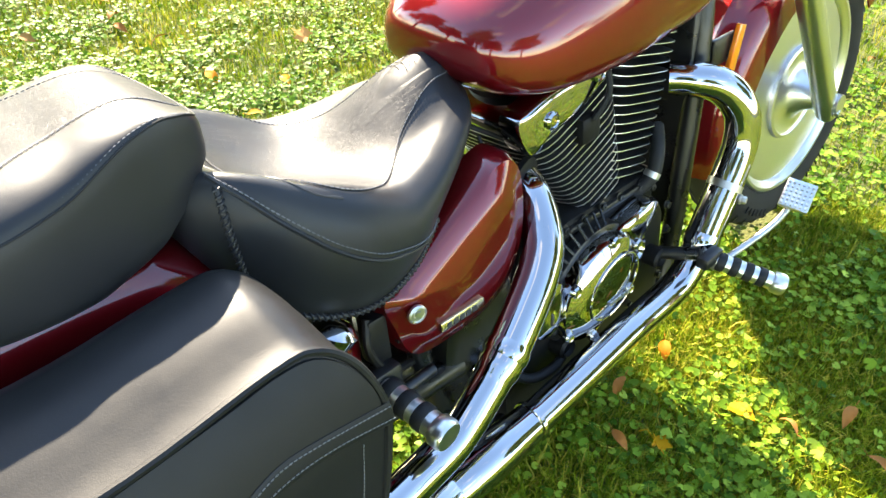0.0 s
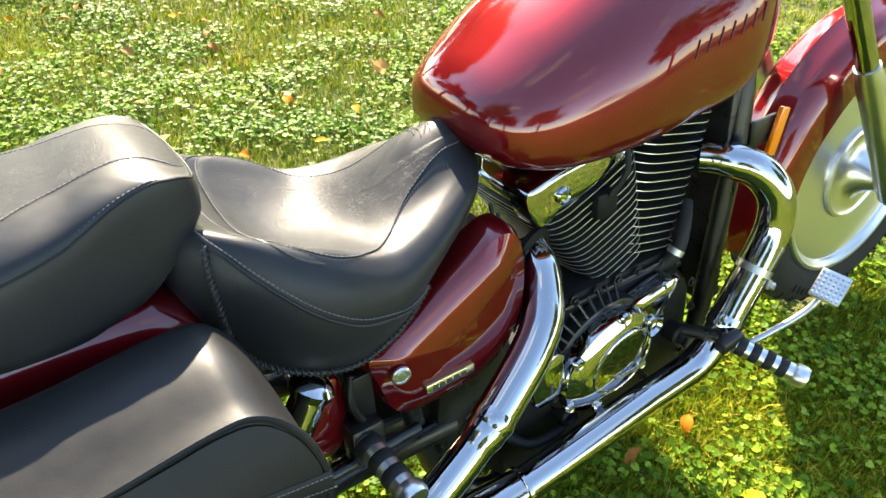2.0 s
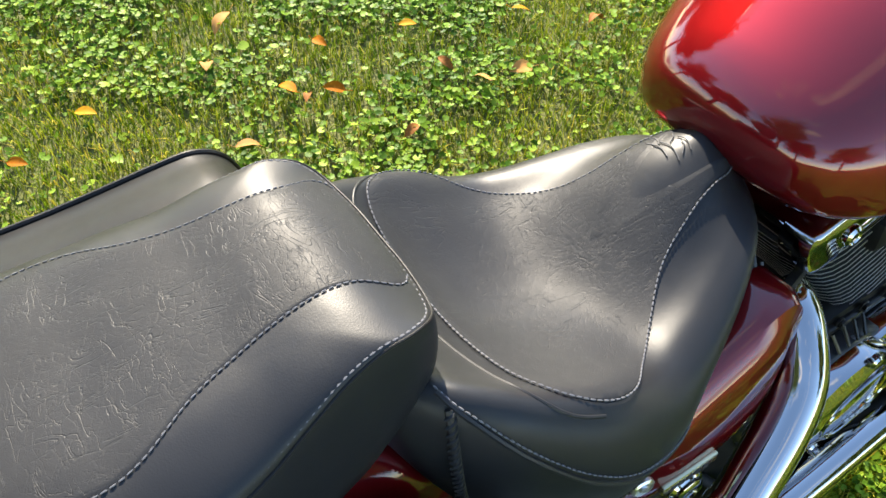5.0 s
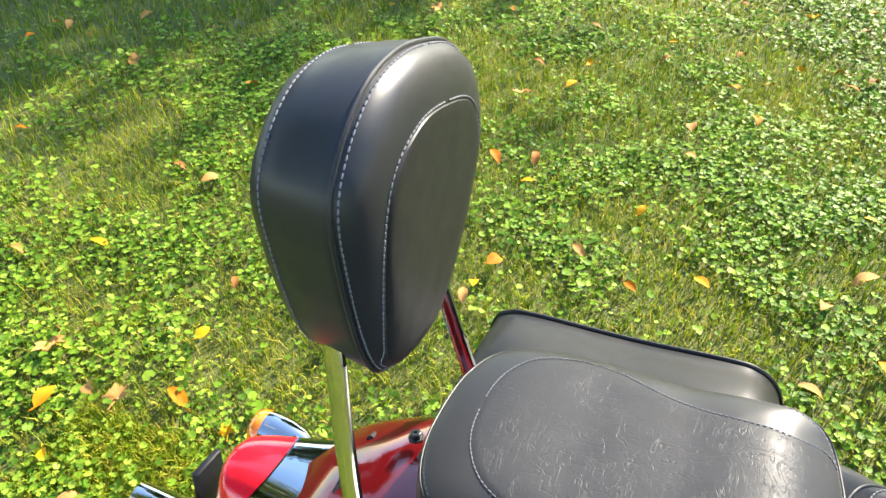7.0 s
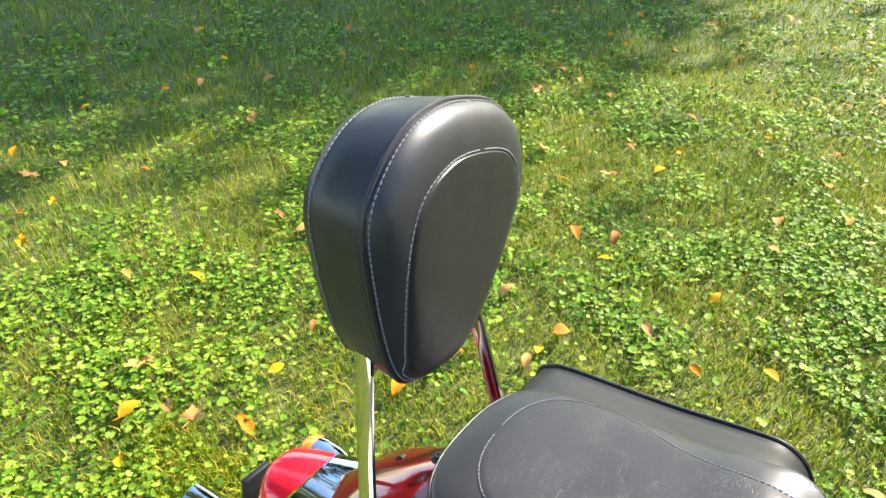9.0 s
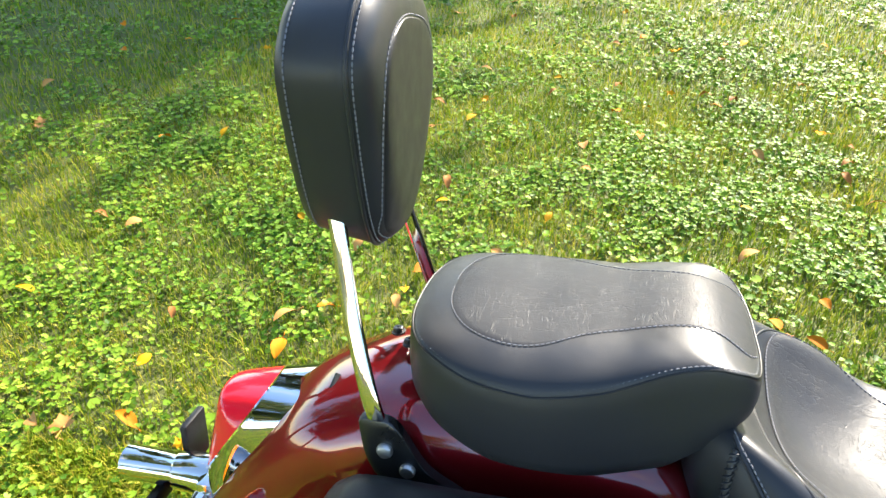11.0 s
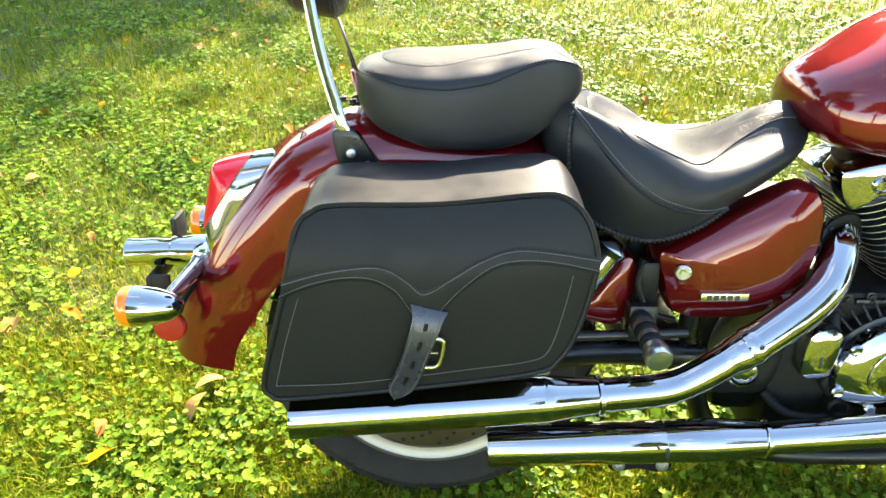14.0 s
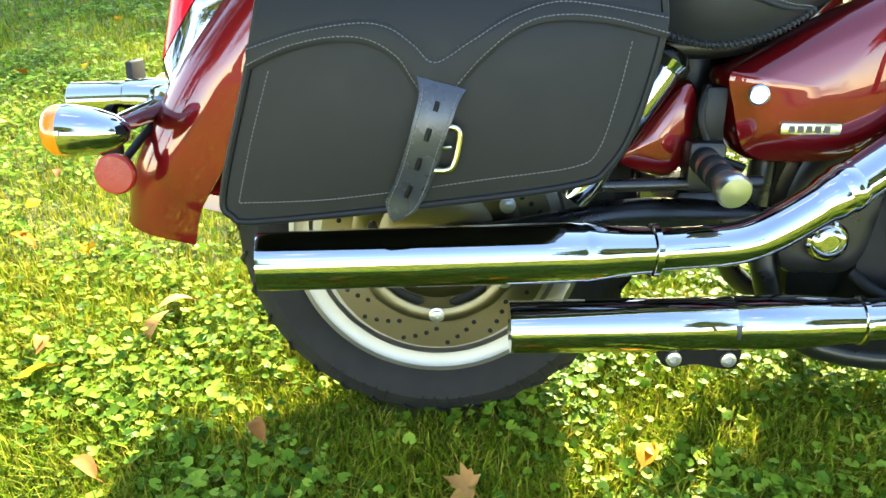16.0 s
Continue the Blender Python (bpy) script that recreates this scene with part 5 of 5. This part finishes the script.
def saddlebag():
    ob = thing("saddlebag", (0.0, -0.25, 0.41), "black leather saddlebag with a buckled strap over the mudguard", "saddlebag", "saddlebags on the motorcycle")
    seq = [bag_ring(0.80, 0.158, 0.002), bag_ring(0.955, 0.162, 0.006), bag_ring(0.980, 0.172, 0.014), bag_ring(0.988, 0.190, 0.019), bag_ring(0.99, 0.215, 0.020)]
    seq += [edge_blend(0.99, t) for t in (0.2, 0.4, 0.6, 0.75, 0.88)] + [bag_ring(0.992), bag_ring(0.975), bag_ring(0.93), bag_ring(0.84), bag_ring(0.7), bag_ring(0.55), bag_ring(0.4), bag_ring(0.22)]
    body = part("bag_body", rings(seq), BAGHIDE, ob)
    part("bag_piping", tube(np.array(bag_ring(0.992, out=0.0005) + bag_ring(0.992, out=0.0005)[:1]), 0.0042, 8, caps=False), BAGHIDE, body, "leather piping round the edge")
    # flap over the upper half
    lo = catmull(FLAP_LOW, 6)
    rim_ = evenly(catmull([(-0.192, 0.594), (-0.175, 0.650), (-0.153, 0.680), (-0.116, 0.6905), (0.0, 0.692), (0.10, 0.699), (0.150, 0.7035), (0.186, 0.700), (0.212, 0.679), (0.228, 0.645), (0.231, 0.612)], 6), 0.004)
    top = [tuple(rim_[int(round(k))]) for k in np.linspace(0, len(rim_) - 1, len(lo))]
    flap = part("bag_flap", ribbon(top, [tuple(q) for q in lo], 0.0042, 0.004), BAGHIDE, ob, "shaped leather flap")
    v = catmull(VSTITCH, 6)
    vv = evenly(np.array(v), 0.006)
    ll = evenly(lo, 0.006)
    n = 60
    rv = np.stack([np.interp(np.linspace(0, 1, n), np.linspace(0, 1, len(vv)), vv[:, k]) for k in (0, 1)], 1)
    xs_ = rv[:, 0]
    rl = np.stack([xs_, np.interp(xs_, lo[:, 0], lo[:, 1])], 1)
    part("flap_band", ribbon([tuple(q) for q in rv], [tuple(q + [0, -0.001]) for q in rl], 0.0062, 0.002), BAGHIDE, flap, "stitched band along the flap")
    part("band_stitching", join(stitches(face_curve([(x, z - 0.004) for x, z in VSTITCH], 0.0066), 0.0048, 0.0008), stitches(face_curve([(x, z + 0.005) for x, z in FLAP_LOW], 0.0066), 0.0048, 0.0008)), PALETHREAD, flap, kind="stuff")
    part("panel_stitching", join(*[stitches(face_curve(q, 0.0006, 6), 0.0048, 0.0008) for q in ([(-0.176, 0.565), (-0.200, 0.49), (-0.219, 0.419)], [(-0.219, 0.419), (-0.13, 0.424), (-0.047, 0.435), (0.06, 0.452), (0.150, 0.466), (0.176, 0.484), (0.192, 0.54), (0.203, 0.600)])]), PALETHREAD, body, kind="stuff")
    # strap and buckle
    mid = catmull([(0.006, 0.556), (0.001, 0.532), (-0.012, 0.490), (-0.026, 0.445), (-0.046, 0.402)], 6)
    w = np.interp(np.linspace(0, 1, len(mid)), [0, 0.18, 0.5, 0.80, 0.88, 1.0], [0.026, 0.0200, 0.0172, 0.0180, 0.0175, 0.0008])
    lf = [(x - a, z + a * 0.25) for (x, z), a in zip(mid, w)]
    rt = [(x + a, z - a * 0.25) for (x, z), a in zip(mid, w)]
    rows = []
    for i, (a, b) in enumerate(zip(lf, rt)):
        d = 0.0075 + 0.014 * math.sin(min(1.0, i / len(mid) * 1.25) * math.pi)
        ring = []
        for k in range(5):
            x, z = a[0] + (b[0] - a[0]) * k / 4, a[1] + (b[1] - a[1]) * k / 4
            ring.append((x, -bag_face(x, z) - d - 0.001 * math.sin(k / 4 * math.pi), z))
        for k in range(4, -1, -1):
            x, z = a[0] + (b[0] - a[0]) * k / 4, a[1] + (b[1] - a[1]) * k / 4
            ring.append((x, -bag_face(x, z) - d + 0.004, z))
        rows.append(ring)
    strap = part("strap", rings(rows), STRAPSKY, ob, "leather strap with punched holes, sky sheen in its colour")
    def on_strap(t, s, o=0.0):
        i = t * (len(rows) - 1)
        k = min(int(i), len(rows) - 2)
        f = i - k
        a = np.array(rows[k][2]) * (1 - f) + np.array(rows[k + 1][2]) * f
        b = np.array(rows[k][4]) * (1 - f) + np.array(rows[k + 1][4]) * f
        return a + (b - a) * s + np.array([0, -o, 0])
    part("strap_hole", join(*[tube([on_strap(t - 0.035, 0.0, -0.0003), on_strap(t, 0, 0.0004), on_strap(t + 0.035, 0.0, -0.0003)], [0.0026, 0.0030, 0.0026], 8) for t in (0.24, 0.42, 0.60, 0.78)]), CASTING, strap, kind="stuff")
    part("strap_stitching", join(*[stitches(np.array([on_strap(t, s, 0.0006) for t in np.linspace(0.08, 0.93, 24)]), 0.0046, 0.0008) for s in (-0.82, 0.82)]), PALETHREAD, strap, kind="stuff")
    bk = [(0.000, 0.508), (0.018, 0.511), (0.026, 0.502), (0.021, 0.472), (0.012, 0.464), (-0.006, 0.464)]
    q = catmull(bk, 5)
    buckle = part("buckle", join(tube(np.array([(x, -bag_face(x, z) - 0.012, z) for x, z in q]), 0.0036, 10), tube([(-0.010, -bag_face(0, 0.49) - 0.010, 0.487), (0.018, -bag_face(0, 0.49) - 0.016, 0.490)], 0.0022, 8)), BRASS, ob, "pale brass strap buckle")
    part("strap_keeper", ribbon([(x + 0.010, z) for x, z in mid[8:-4]], [(x + 0.022, z) for x, z in mid[8:-4]], 0.006, 0.005), STRAPHIDE, strap)
    # front gusset seam
    part("gusset_seam", tube(np.array([(0.236, -0.31, 0.60), (0.226, -0.28, 0.66), (0.234, -0.24, 0.64), (0.232, -0.21, 0.60)]), 0.002, 6), STRAPHIDE, body)
    return ob


bag = saddlebag()
copy_thing(bag, BIKE @ Matrix.Translation((0.0, 0.28, 0.415)) @ Matrix.Diagonal((1, -1, 1, 1)))

# ---------------------------------------------------------------- lawn
def cross_mesh(name, verts, faces_n, material, label, category, kind="stuff"):
    """A big mesh of many like pieces from arrays: verts (pieces, k, 3) and one list of faces for a piece."""
    pieces, k, _ = verts.shape
    f = np.asarray(faces_n)
    idx = (np.arange(pieces)[:, None, None] * k + f[None]).reshape(-1)
    me = bpy.data.meshes.new(name)
    me.vertices.add(pieces * k)
    me.vertices.foreach_set("co", verts.reshape(-1).astype(np.float32))
    side = f.shape[1]
    count = pieces * len(f)
    me.loops.add(count * side)
    me.loops.foreach_set("vertex_index", idx.astype(np.int32))
    me.polygons.add(count)
    me.polygons.foreach_set("loop_start", (np.arange(count) * side).astype(np.int32))
    me.polygons.foreach_set("loop_total", np.full(count, side, dtype=np.int32))
    me.update(calc_edges=True)
    me.shade_smooth()
    me.materials.append(material)
    return tagged(new(name, me), label, category, kind=kind)


GROUND_Z = -0.055
rng = np.random.default_rng(7)


def bumps(x, y):
    return 0.012 * np.sin(x * 1.7 + 0.6) * np.cos(y * 1.3) + 0.006 * np.sin(x * 4.1 + y * 3.3)


def ground():
    """One sheet to the horizon, finer near the motorcycle."""
    e = np.sinh(np.linspace(-7.2, 7.2, 121)) * 0.9
    vs = [(x, y, GROUND_Z + (float(bumps(x, y)) if abs(x) < 12 and abs(y) < 12 else 0)) for y in e for x in e]
    n = len(e)
    fs = [(j * n + i, j * n + i + 1, (j + 1) * n + i + 1, (j + 1) * n + i) for j in range(n - 1) for i in range(n - 1)]
    me = bpy.data.meshes.new("ground")
    me.from_pydata(vs, [], fs)
    me.shade_smooth()
    me.materials.append(SOIL)
    return tagged(new("ground", me), "lawn soil with thatch under grass and ground ivy", "lawn", kind="structure")


ground()


def patchy(x, y, s=1.0, seed=0.0):
    """A soft field in 0..1 that decides where ivy or grass grows."""
    v = np.sin(1.9 * s * x + 1.3 * np.sin(2.3 * s * y + seed)) + np.sin(2.7 * s * y - 1.1 * np.sin(1.7 * s * x + 2 * seed)) + 0.6 * np.sin(6.1 * s * x + 4.7 * s * y + seed)
    return np.clip(0.5 + v / 4.4, 0, 1)


def weeds(x, y):
    """Where the ivy stands: broad drifts broken into small clumps."""
    return 0.45 * patchy(x, y, 1.6) + 0.55 * patchy(x + 0.3 * y, y, 5.2, 1.7)


def scatter(n, near=1.8, far=15.0, fall=2.4):
    """Places over the lawn: even near the motorcycle, thinning outwards. Returns x, y and how far to enlarge a piece there."""
    rr = np.linspace(0.0, far, 4000)
    dens = np.where(rr < near, 1.0, (near / np.maximum(rr, near)) ** fall) * rr
    cum = np.cumsum(dens)
    r = np.interp(rng.random(n), cum / cum[-1], rr)
    a = rng.uniform(0, 2 * np.pi, n)
    return 0.1 + r * np.cos(a), 0.9 + r * np.sin(a), np.maximum(r / near, 1.0) ** 0.75


def edge_strip(n):
    """More places close beside the motorcycle's right side."""
    return rng.uniform(-1.2, 2.0, n), 0.45 - 1.35 * rng.random(n), np.ones(n)


def bed(x, y):
    """True inside the bark-mulch bed."""
    u, v = (x + 6.3) * 0.90 + (y - 5.6) * 0.43, -(x + 6.3) * 0.43 + (y - 5.6) * 0.90
    return (u / 2.9) ** 2 + (v / 1.1) ** 2 < 1


def under_wheel(x, y):
    """True where a tyre presses on the lawn."""
    return (np.abs(y - 0.0) < 0.05) & ((np.abs(x) < 0.10) | (np.abs(x - 1.702) < 0.10))


def blades(name, zones, label):
    out = []
    for n in zones:
        x, y, size = scatter(n) if n > 300000 else edge_strip(n)
        keep = (rng.random(n) < 0.35 + 0.9 * (1 - weeds(x, y))) & ~under_wheel(x, y) & ~bed(x, y)
        x, y, size = x[keep], y[keep], size[keep]
        m = len(x)
        h = rng.gamma(6, 0.0046, m) * size ** 0.5 + 0.010
        w = rng.uniform(0.0008, 0.0017, m) * size
        a = rng.uniform(0, 2 * np.pi, m)
        worn = np.exp(-((x / 0.34) ** 2 + (y / 0.16) ** 2)) + np.exp(-(((x - 1.702) / 0.34) ** 2 + (y / 0.16) ** 2))
        h = h * (1 - 0.55 * np.clip(worn, 0, 1))
        lean = rng.uniform(0.1, 1.0, m) * h
        b = a + rng.normal(0, 0.5, m)
        z0 = GROUND_Z + bumps(x, y) - 0.003
        dx, dy = np.cos(a + np.pi / 2) * w, np.sin(a + np.pi / 2) * w
        lx, ly = np.cos(b) * lean, np.sin(b) * lean
        v = np.zeros((m, 5, 3))
        v[:, 0] = np.stack([x - dx, y - dy, z0], 1)
        v[:, 1] = np.stack([x + dx, y + dy, z0], 1)
        v[:, 2] = np.stack([x + lx * 0.35 - dx * 0.9, y + ly * 0.35 - dy * 0.9, z0 + h * 0.6], 1)
        v[:, 3] = np.stack([x + lx * 0.35 + dx * 0.9, y + ly * 0.35 + dy * 0.9, z0 + h * 0.6], 1)
        v[:, 4] = np.stack([x + lx, y + ly, z0 + h * rng.uniform(0.75, 1.0, m)], 1)
        out.append(v)
    return cross_mesh(name, np.concatenate(out), [(0, 1, 3), (0, 3, 2), (2, 3, 4)], GRASS, label, "grass")


blades("grass", [540000, 260000],
       "bright green lawn grass with some dry blades")


def ivy(name, zones, label):
    """Round scalloped ground-ivy leaves on short stalks."""
    out = []
    rim = 7
    ang_ = np.linspace(0.35, 2 * np.pi - 0.35, rim)
    for n in zones:
        x, y, size = scatter(n) if n > 100000 else edge_strip(n)
        keep = (rng.random(n) < np.clip((0.0 if n > 100000 else 0.3) + 0.02 + (weeds(x, y) - 0.34) * 2.3, 0.05, 1)) & ~under_wheel(x, y) & ~bed(x, y)
        x, y, size = x[keep], y[keep], size[keep]
        m = len(x)
        r = (rng.gamma(9, 0.00066, m) + 0.0022) * size ** 0.85
        yaw = rng.uniform(0, 2 * np.pi, m)
        tilt = np.abs(rng.normal(0, 0.42, m))
        td = rng.uniform(0, 2 * np.pi, m)
        z = GROUND_Z + bumps(x, y) + rng.gamma(5, 0.0052, m) + 0.006
        nx, ny, nz = np.sin(tilt) * np.cos(td), np.sin(tilt) * np.sin(td), np.cos(tilt)
        nrm = np.stack([nx, ny, nz], 1)
        u = np.stack([np.cos(yaw), np.sin(yaw), np.zeros(m)], 1)
        u -= nrm * (u * nrm).sum(1)[:, None]
        u /= np.linalg.norm(u, axis=1)[:, None]
        w = np.cross(nrm, u)
        c = np.stack([x, y, z], 1)
        v = np.zeros((m, rim + 1, 3))
        v[:, 0] = c - nrm * (r * 0.18)[:, None]
        for k, a in enumerate(ang_):
            rr = (r * (0.93 + 0.10 * (k % 2)) * (1 + 0.05 * rng.standard_normal(m)))[:, None]
            v[:, k + 1] = c + u * np.cos(a) * rr + w * np.sin(a) * rr + nrm * (0.10 * rr * np.cos(2 * a))
        out.append(v)
    return cross_mesh(name, np.concatenate(out), [(0, k, k + 1) for k in range(1, rim)], CLOVER, label, "ground ivy")


ivy("ground_ivy", [300000, 18000],
    "round ground ivy leaves growing through the grass")

def mulch_bed():
    """A low mound of bark mulch at the lawn's edge."""
    rows = []
    for f in (1.0, 0.93, 0.8, 0.6, 0.35, 0.1):
        ring = []
        for k in range(72):
            a = 2 * math.pi * k / 72
            wob = 1 + 0.05 * math.sin(5 * a) + 0.03 * math.sin(11 * a + 1)
            u, v = 2.9 * f * wob * math.cos(a), 1.1 * f * wob * math.sin(a)
            x, y = -6.3 + 0.90 * u - 0.43 * v, 5.6 + 0.43 * u + 0.90 * v
            ring.append((x, y, GROUND_Z - 0.03 + 0.10 * math.sqrt(1 - f * f) + 0.02 * math.sin(9 * u) * math.cos(7 * v)))
        rows.append(ring)
    me = bpy.data.meshes.new("mulch_bed")
    v_, f_ = rings(rows, cap0=False)
    me.from_pydata(v_, [], f_)
    me.shade_smooth()
    me.materials.append(MULCH)
    return tagged(new("mulch_bed", me), "low dark bark mulch bed at the lawn's edge", "mulch bed", kind="structure")


mulch_bed()

# ---------------------------------------------------------------- fallen leaves
def oval_leaf(length, width, curl):
    """A pointed oval leaf, folded a little along its rib, with a stalk."""
    vs, fs = [], []
    n = 9
    for i in range(n):
        t = i / (n - 1)
        w = width * math.sin(math.pi * t ** 0.85) ** 0.8 + 0.0004
        z = curl * math.sin(math.pi * t) * length
        for s in (-1, -0.5, 0, 0.5, 1):
            vs.append(((t - 0.5) * length, s * w / 2, z + abs(s) * w * 0.16 - 0.02 * length * math.cos(5 * t + s)))
    for i in range(n - 1):
        for k in range(4):
            fs.append((i * 5 + k, i * 5 + k + 1, (i + 1) * 5 + k + 1, (i + 1) * 5 + k))
    return join((vs, fs), tube([(-0.5 * length, 0, 0), (-0.75 * length, 0.03 * length, 0.004)], 0.0009, 5))


def maple_leaf(size, curl):
    """A five-lobed leaf with notched edges and a stalk."""
    lobes = [(0, 1.0), (0.28, 0.62), (0.42, 0.70), (0.62, 0.50), (0.95, 0.92), (1.20, 0.55), (1.42, 0.62), (1.70, 0.40), (2.05, 0.62), (2.45, 0.34), (2.85, 0.22)]
    pts = [(r * math.cos(a), r * math.sin(a)) for a, r in lobes] + [(r * math.cos(a), -r * math.sin(a)) for a, r in lobes[:0:-1]]
    rows = []
    for f in (1.0, 0.7, 0.4, 0.12):
        rows.append([(x * f * size / 2, y * f * size / 2, curl * size * (f * f) * (0.5 + 0.5 * math.sin(3 * math.atan2(y, x)))) for x, y in pts])
    vs, fs = rings(rows, cap0=False)
    return join((vs, fs), tube([(0, 0, 0), (-0.35 * size, 0.02, 0.01), (-0.6 * size, 0.06 * size, 0.012)], 0.0011, 5))


def fallen(shape, material, label):
    me = bpy.data.meshes.new("fallen_leaf")
    me.from_pydata([tuple(p) for p in shape[0]], [], shape[1])
    me.shade_smooth()
    me.materials.append(material)
    return tagged(new("fallen_leaf", me), label, "leaf", "fallen leaves on the lawn")


KINDS = [(oval_leaf(0.062, 0.032, 0.10), "orange", "small orange oval leaf lying on the grass"), (oval_leaf(0.055, 0.030, 0.06), "yellow", "yellow oval leaf lying on the grass"),
         (oval_leaf(0.060, 0.024, 0.22), "brown", "curled brown leaf lying on the grass"), (oval_leaf(0.068, 0.034, 0.12), "tan", "tan dry leaf lying on the grass"),
         (maple_leaf(0.10, 0.10), "tan", "tan maple leaf lying flat on the grass"), (maple_leaf(0.075, 0.16), "yellow", "yellow maple leaf lying on the grass")]
FIRST = {}
# kind, x, y of leaves whose places are known
NEAR_LEAVES = [(0, 1.09, -0.13), (2, 0.93, -0.13), (1, 1.06, -0.33), (5, 0.87, -0.26), (2, 1.10, -0.41), (2, 1.14, -0.57), (2, 2.85, 0.19), (3, -1.20, 0.47), (0, -1.28, 0.41), (3, -0.48, 0.60), (1, -1.16, 0.28), (3, -1.02, 0.21), (3, -0.54, 0.17), (2, -0.74, 0.10), (3, -0.53, 0.25), (4, 0.05, -0.25), (0, 0.32, -0.19), (2, -0.28, -0.13), (1, -0.70, 0.02), (2, -0.52, -0.22)]
FAR_LEAVES = [(1, 1.16, 1.42), (3, 0.64, 2.30), (1, 0.12, 1.39), (1, 0.96, 1.29), (1, 1.27, 1.19), (0, 0.57, 1.22), (0, 0.67, 1.16), (3, 0.43, 1.40), (3, -0.23, 1.40), (3, 0.41, 1.08), (0, 0.72, 1.34), (0, -0.06, 1.30), (2, 1.42, 1.05), (2, 0.96, 1.10), (3, -2.85, 2.16), (4, -2.30, 1.93), (1, -1.57, 0.92), (1, -1.06, 0.73), (0, -0.44, 1.26), (1, -0.51, 2.39), (1, 0.21, 2.67), (3, -2.58, 2.38), (0, -0.62, 1.78), (0, 0.51, 2.75), (2, 0.93, 2.17), (1, -1.47, 2.02), (3, -0.76, 0.97), (2, -0.49, 1.82), (2, 0.89, 3.03), (1, -0.81, 2.11)]
SPOTS = NEAR_LEAVES + FAR_LEAVES
_r = random.Random(11)
while len(SPOTS) < 285:
    x, y = _r.uniform(-4.4, 2.6), 0.45 + 5.6 * _r.random() ** 1.2
    if _r.random() < 0.12:
        x, y = _r.uniform(-1.6, 1.6), _r.uniform(-0.9, -0.2)
    SPOTS.append((_r.choice([0, 0, 0, 1, 1, 2, 2, 2, 3, 3, 4, 5]), x, y))
for kind_, x, y in SPOTS:
    z = GROUND_Z + float(bumps(x, y)) + 0.046
    at = pose(x, y, z, _r.uniform(-25, 25), _r.uniform(-25, 25), _r.uniform(0, 360)) @ Matrix.Scale(_r.uniform(0.75, 1.25), 4)
    if kind_ not in FIRST:
        s, c, l = KINDS[kind_]
        FIRST[kind_] = fallen(s, DRY[c], l)
        FIRST[kind_].matrix_world = at
    else:
        ob = copy_thing(FIRST[kind_], at)
        ob.matrix_world = at

# ---------------------------------------------------------------- trees round the lawn
def tree(x, y, height, spread, seed, low=0.3, leaves=16000):
    r_ = np.random.default_rng(seed)
    ob = new("tree")
    ob.location = (x, y, GROUND_Z - 0.05)
    BASE[ob.name] = Vector((0, 0, 0))
    tagged(ob, "leafy garden tree at the edge of the lawn", "tree", "trees round the lawn")
    limbs = [tube([(0, 0, 0), (0.05, 0.03, height * 0.3), (0.0, 0.1, height * 0.6), (0.05, 0, height * 0.92)], [height * 0.03, height * 0.024, height * 0.015, 0.02], 10)]
    tips = []
    for k in range(16):
        a = 2.4 * k
        z0 = height * (low + 0.5 * k / 16)
        reach = spread * (0.95 - 0.5 * k / 16)
        tip = (math.cos(a) * reach, math.sin(a) * reach, z0 + height * 0.16)
        limbs.append(tube([(0.03, 0.05, z0), (tip[0] * 0.5, tip[1] * 0.5, z0 + height * 0.10), tip], [height * 0.011, height * 0.007, 0.012], 7))
        tips += [tip, (tip[0] * 0.62, tip[1] * 0.62, tip[2])]
    tips.append((0, 0, height * 0.93))
    part("trunk", join(*limbs), BARK, ob)
    n = leaves
    c = np.array(tips)[r_.integers(0, len(tips), n)] + r_.normal(0, 1, (n, 3)) * np.array([spread * 0.15, spread * 0.15, height * 0.05])
    s = r_.uniform(0.06, 0.15, n)[:, None]
    u = r_.normal(0, 1, (n, 3))
    u /= np.linalg.norm(u, axis=1)[:, None]
    w = np.cross(u, r_.normal(0, 1, (n, 3)))
    w /= np.linalg.norm(w, axis=1)[:, None]
    v = np.stack([c - u * s, c + w * s * 0.6, c + u * s, c - w * s * 0.6], 1)
    crown = cross_mesh("crown", v, [(0, 1, 2, 3)], CROWN, "", "", "")
    crown.parent = ob
    return ob


tree(-1.30, 18.1, 13.0, 4.8, 3, leaves=105000)
tree(-9.0, 13.0, 9.5, 3.4, 4)
tree(-10.5, -1.0, 12.0, 4.2, 5)
tree(-11.5, -6.0, 9.0, 3.4, 12)
tree(-12.5, 8.0, 8.5, 3.2, 13)
tree(9.0, -10.0, 8.0, 3.0, 6)
tree(-6.0, -13.0, 9.0, 3.4, 8)
tree(16.0, 6.0, 9.0, 3.2, 9)
tree(13.5, -4.0, 7.5, 3.2, 17, low=0.2)
tree(6.0, 25.0, 8.8, 3.6, 18, low=0.15)
tree(12.5, 23.0, 9.0, 3.8, 19, low=0.15)
tree(18.5, 17.0, 8.5, 3.6, 20, low=0.15)
tree(23.0, 9.0, 9.0, 3.8, 21, low=0.15)
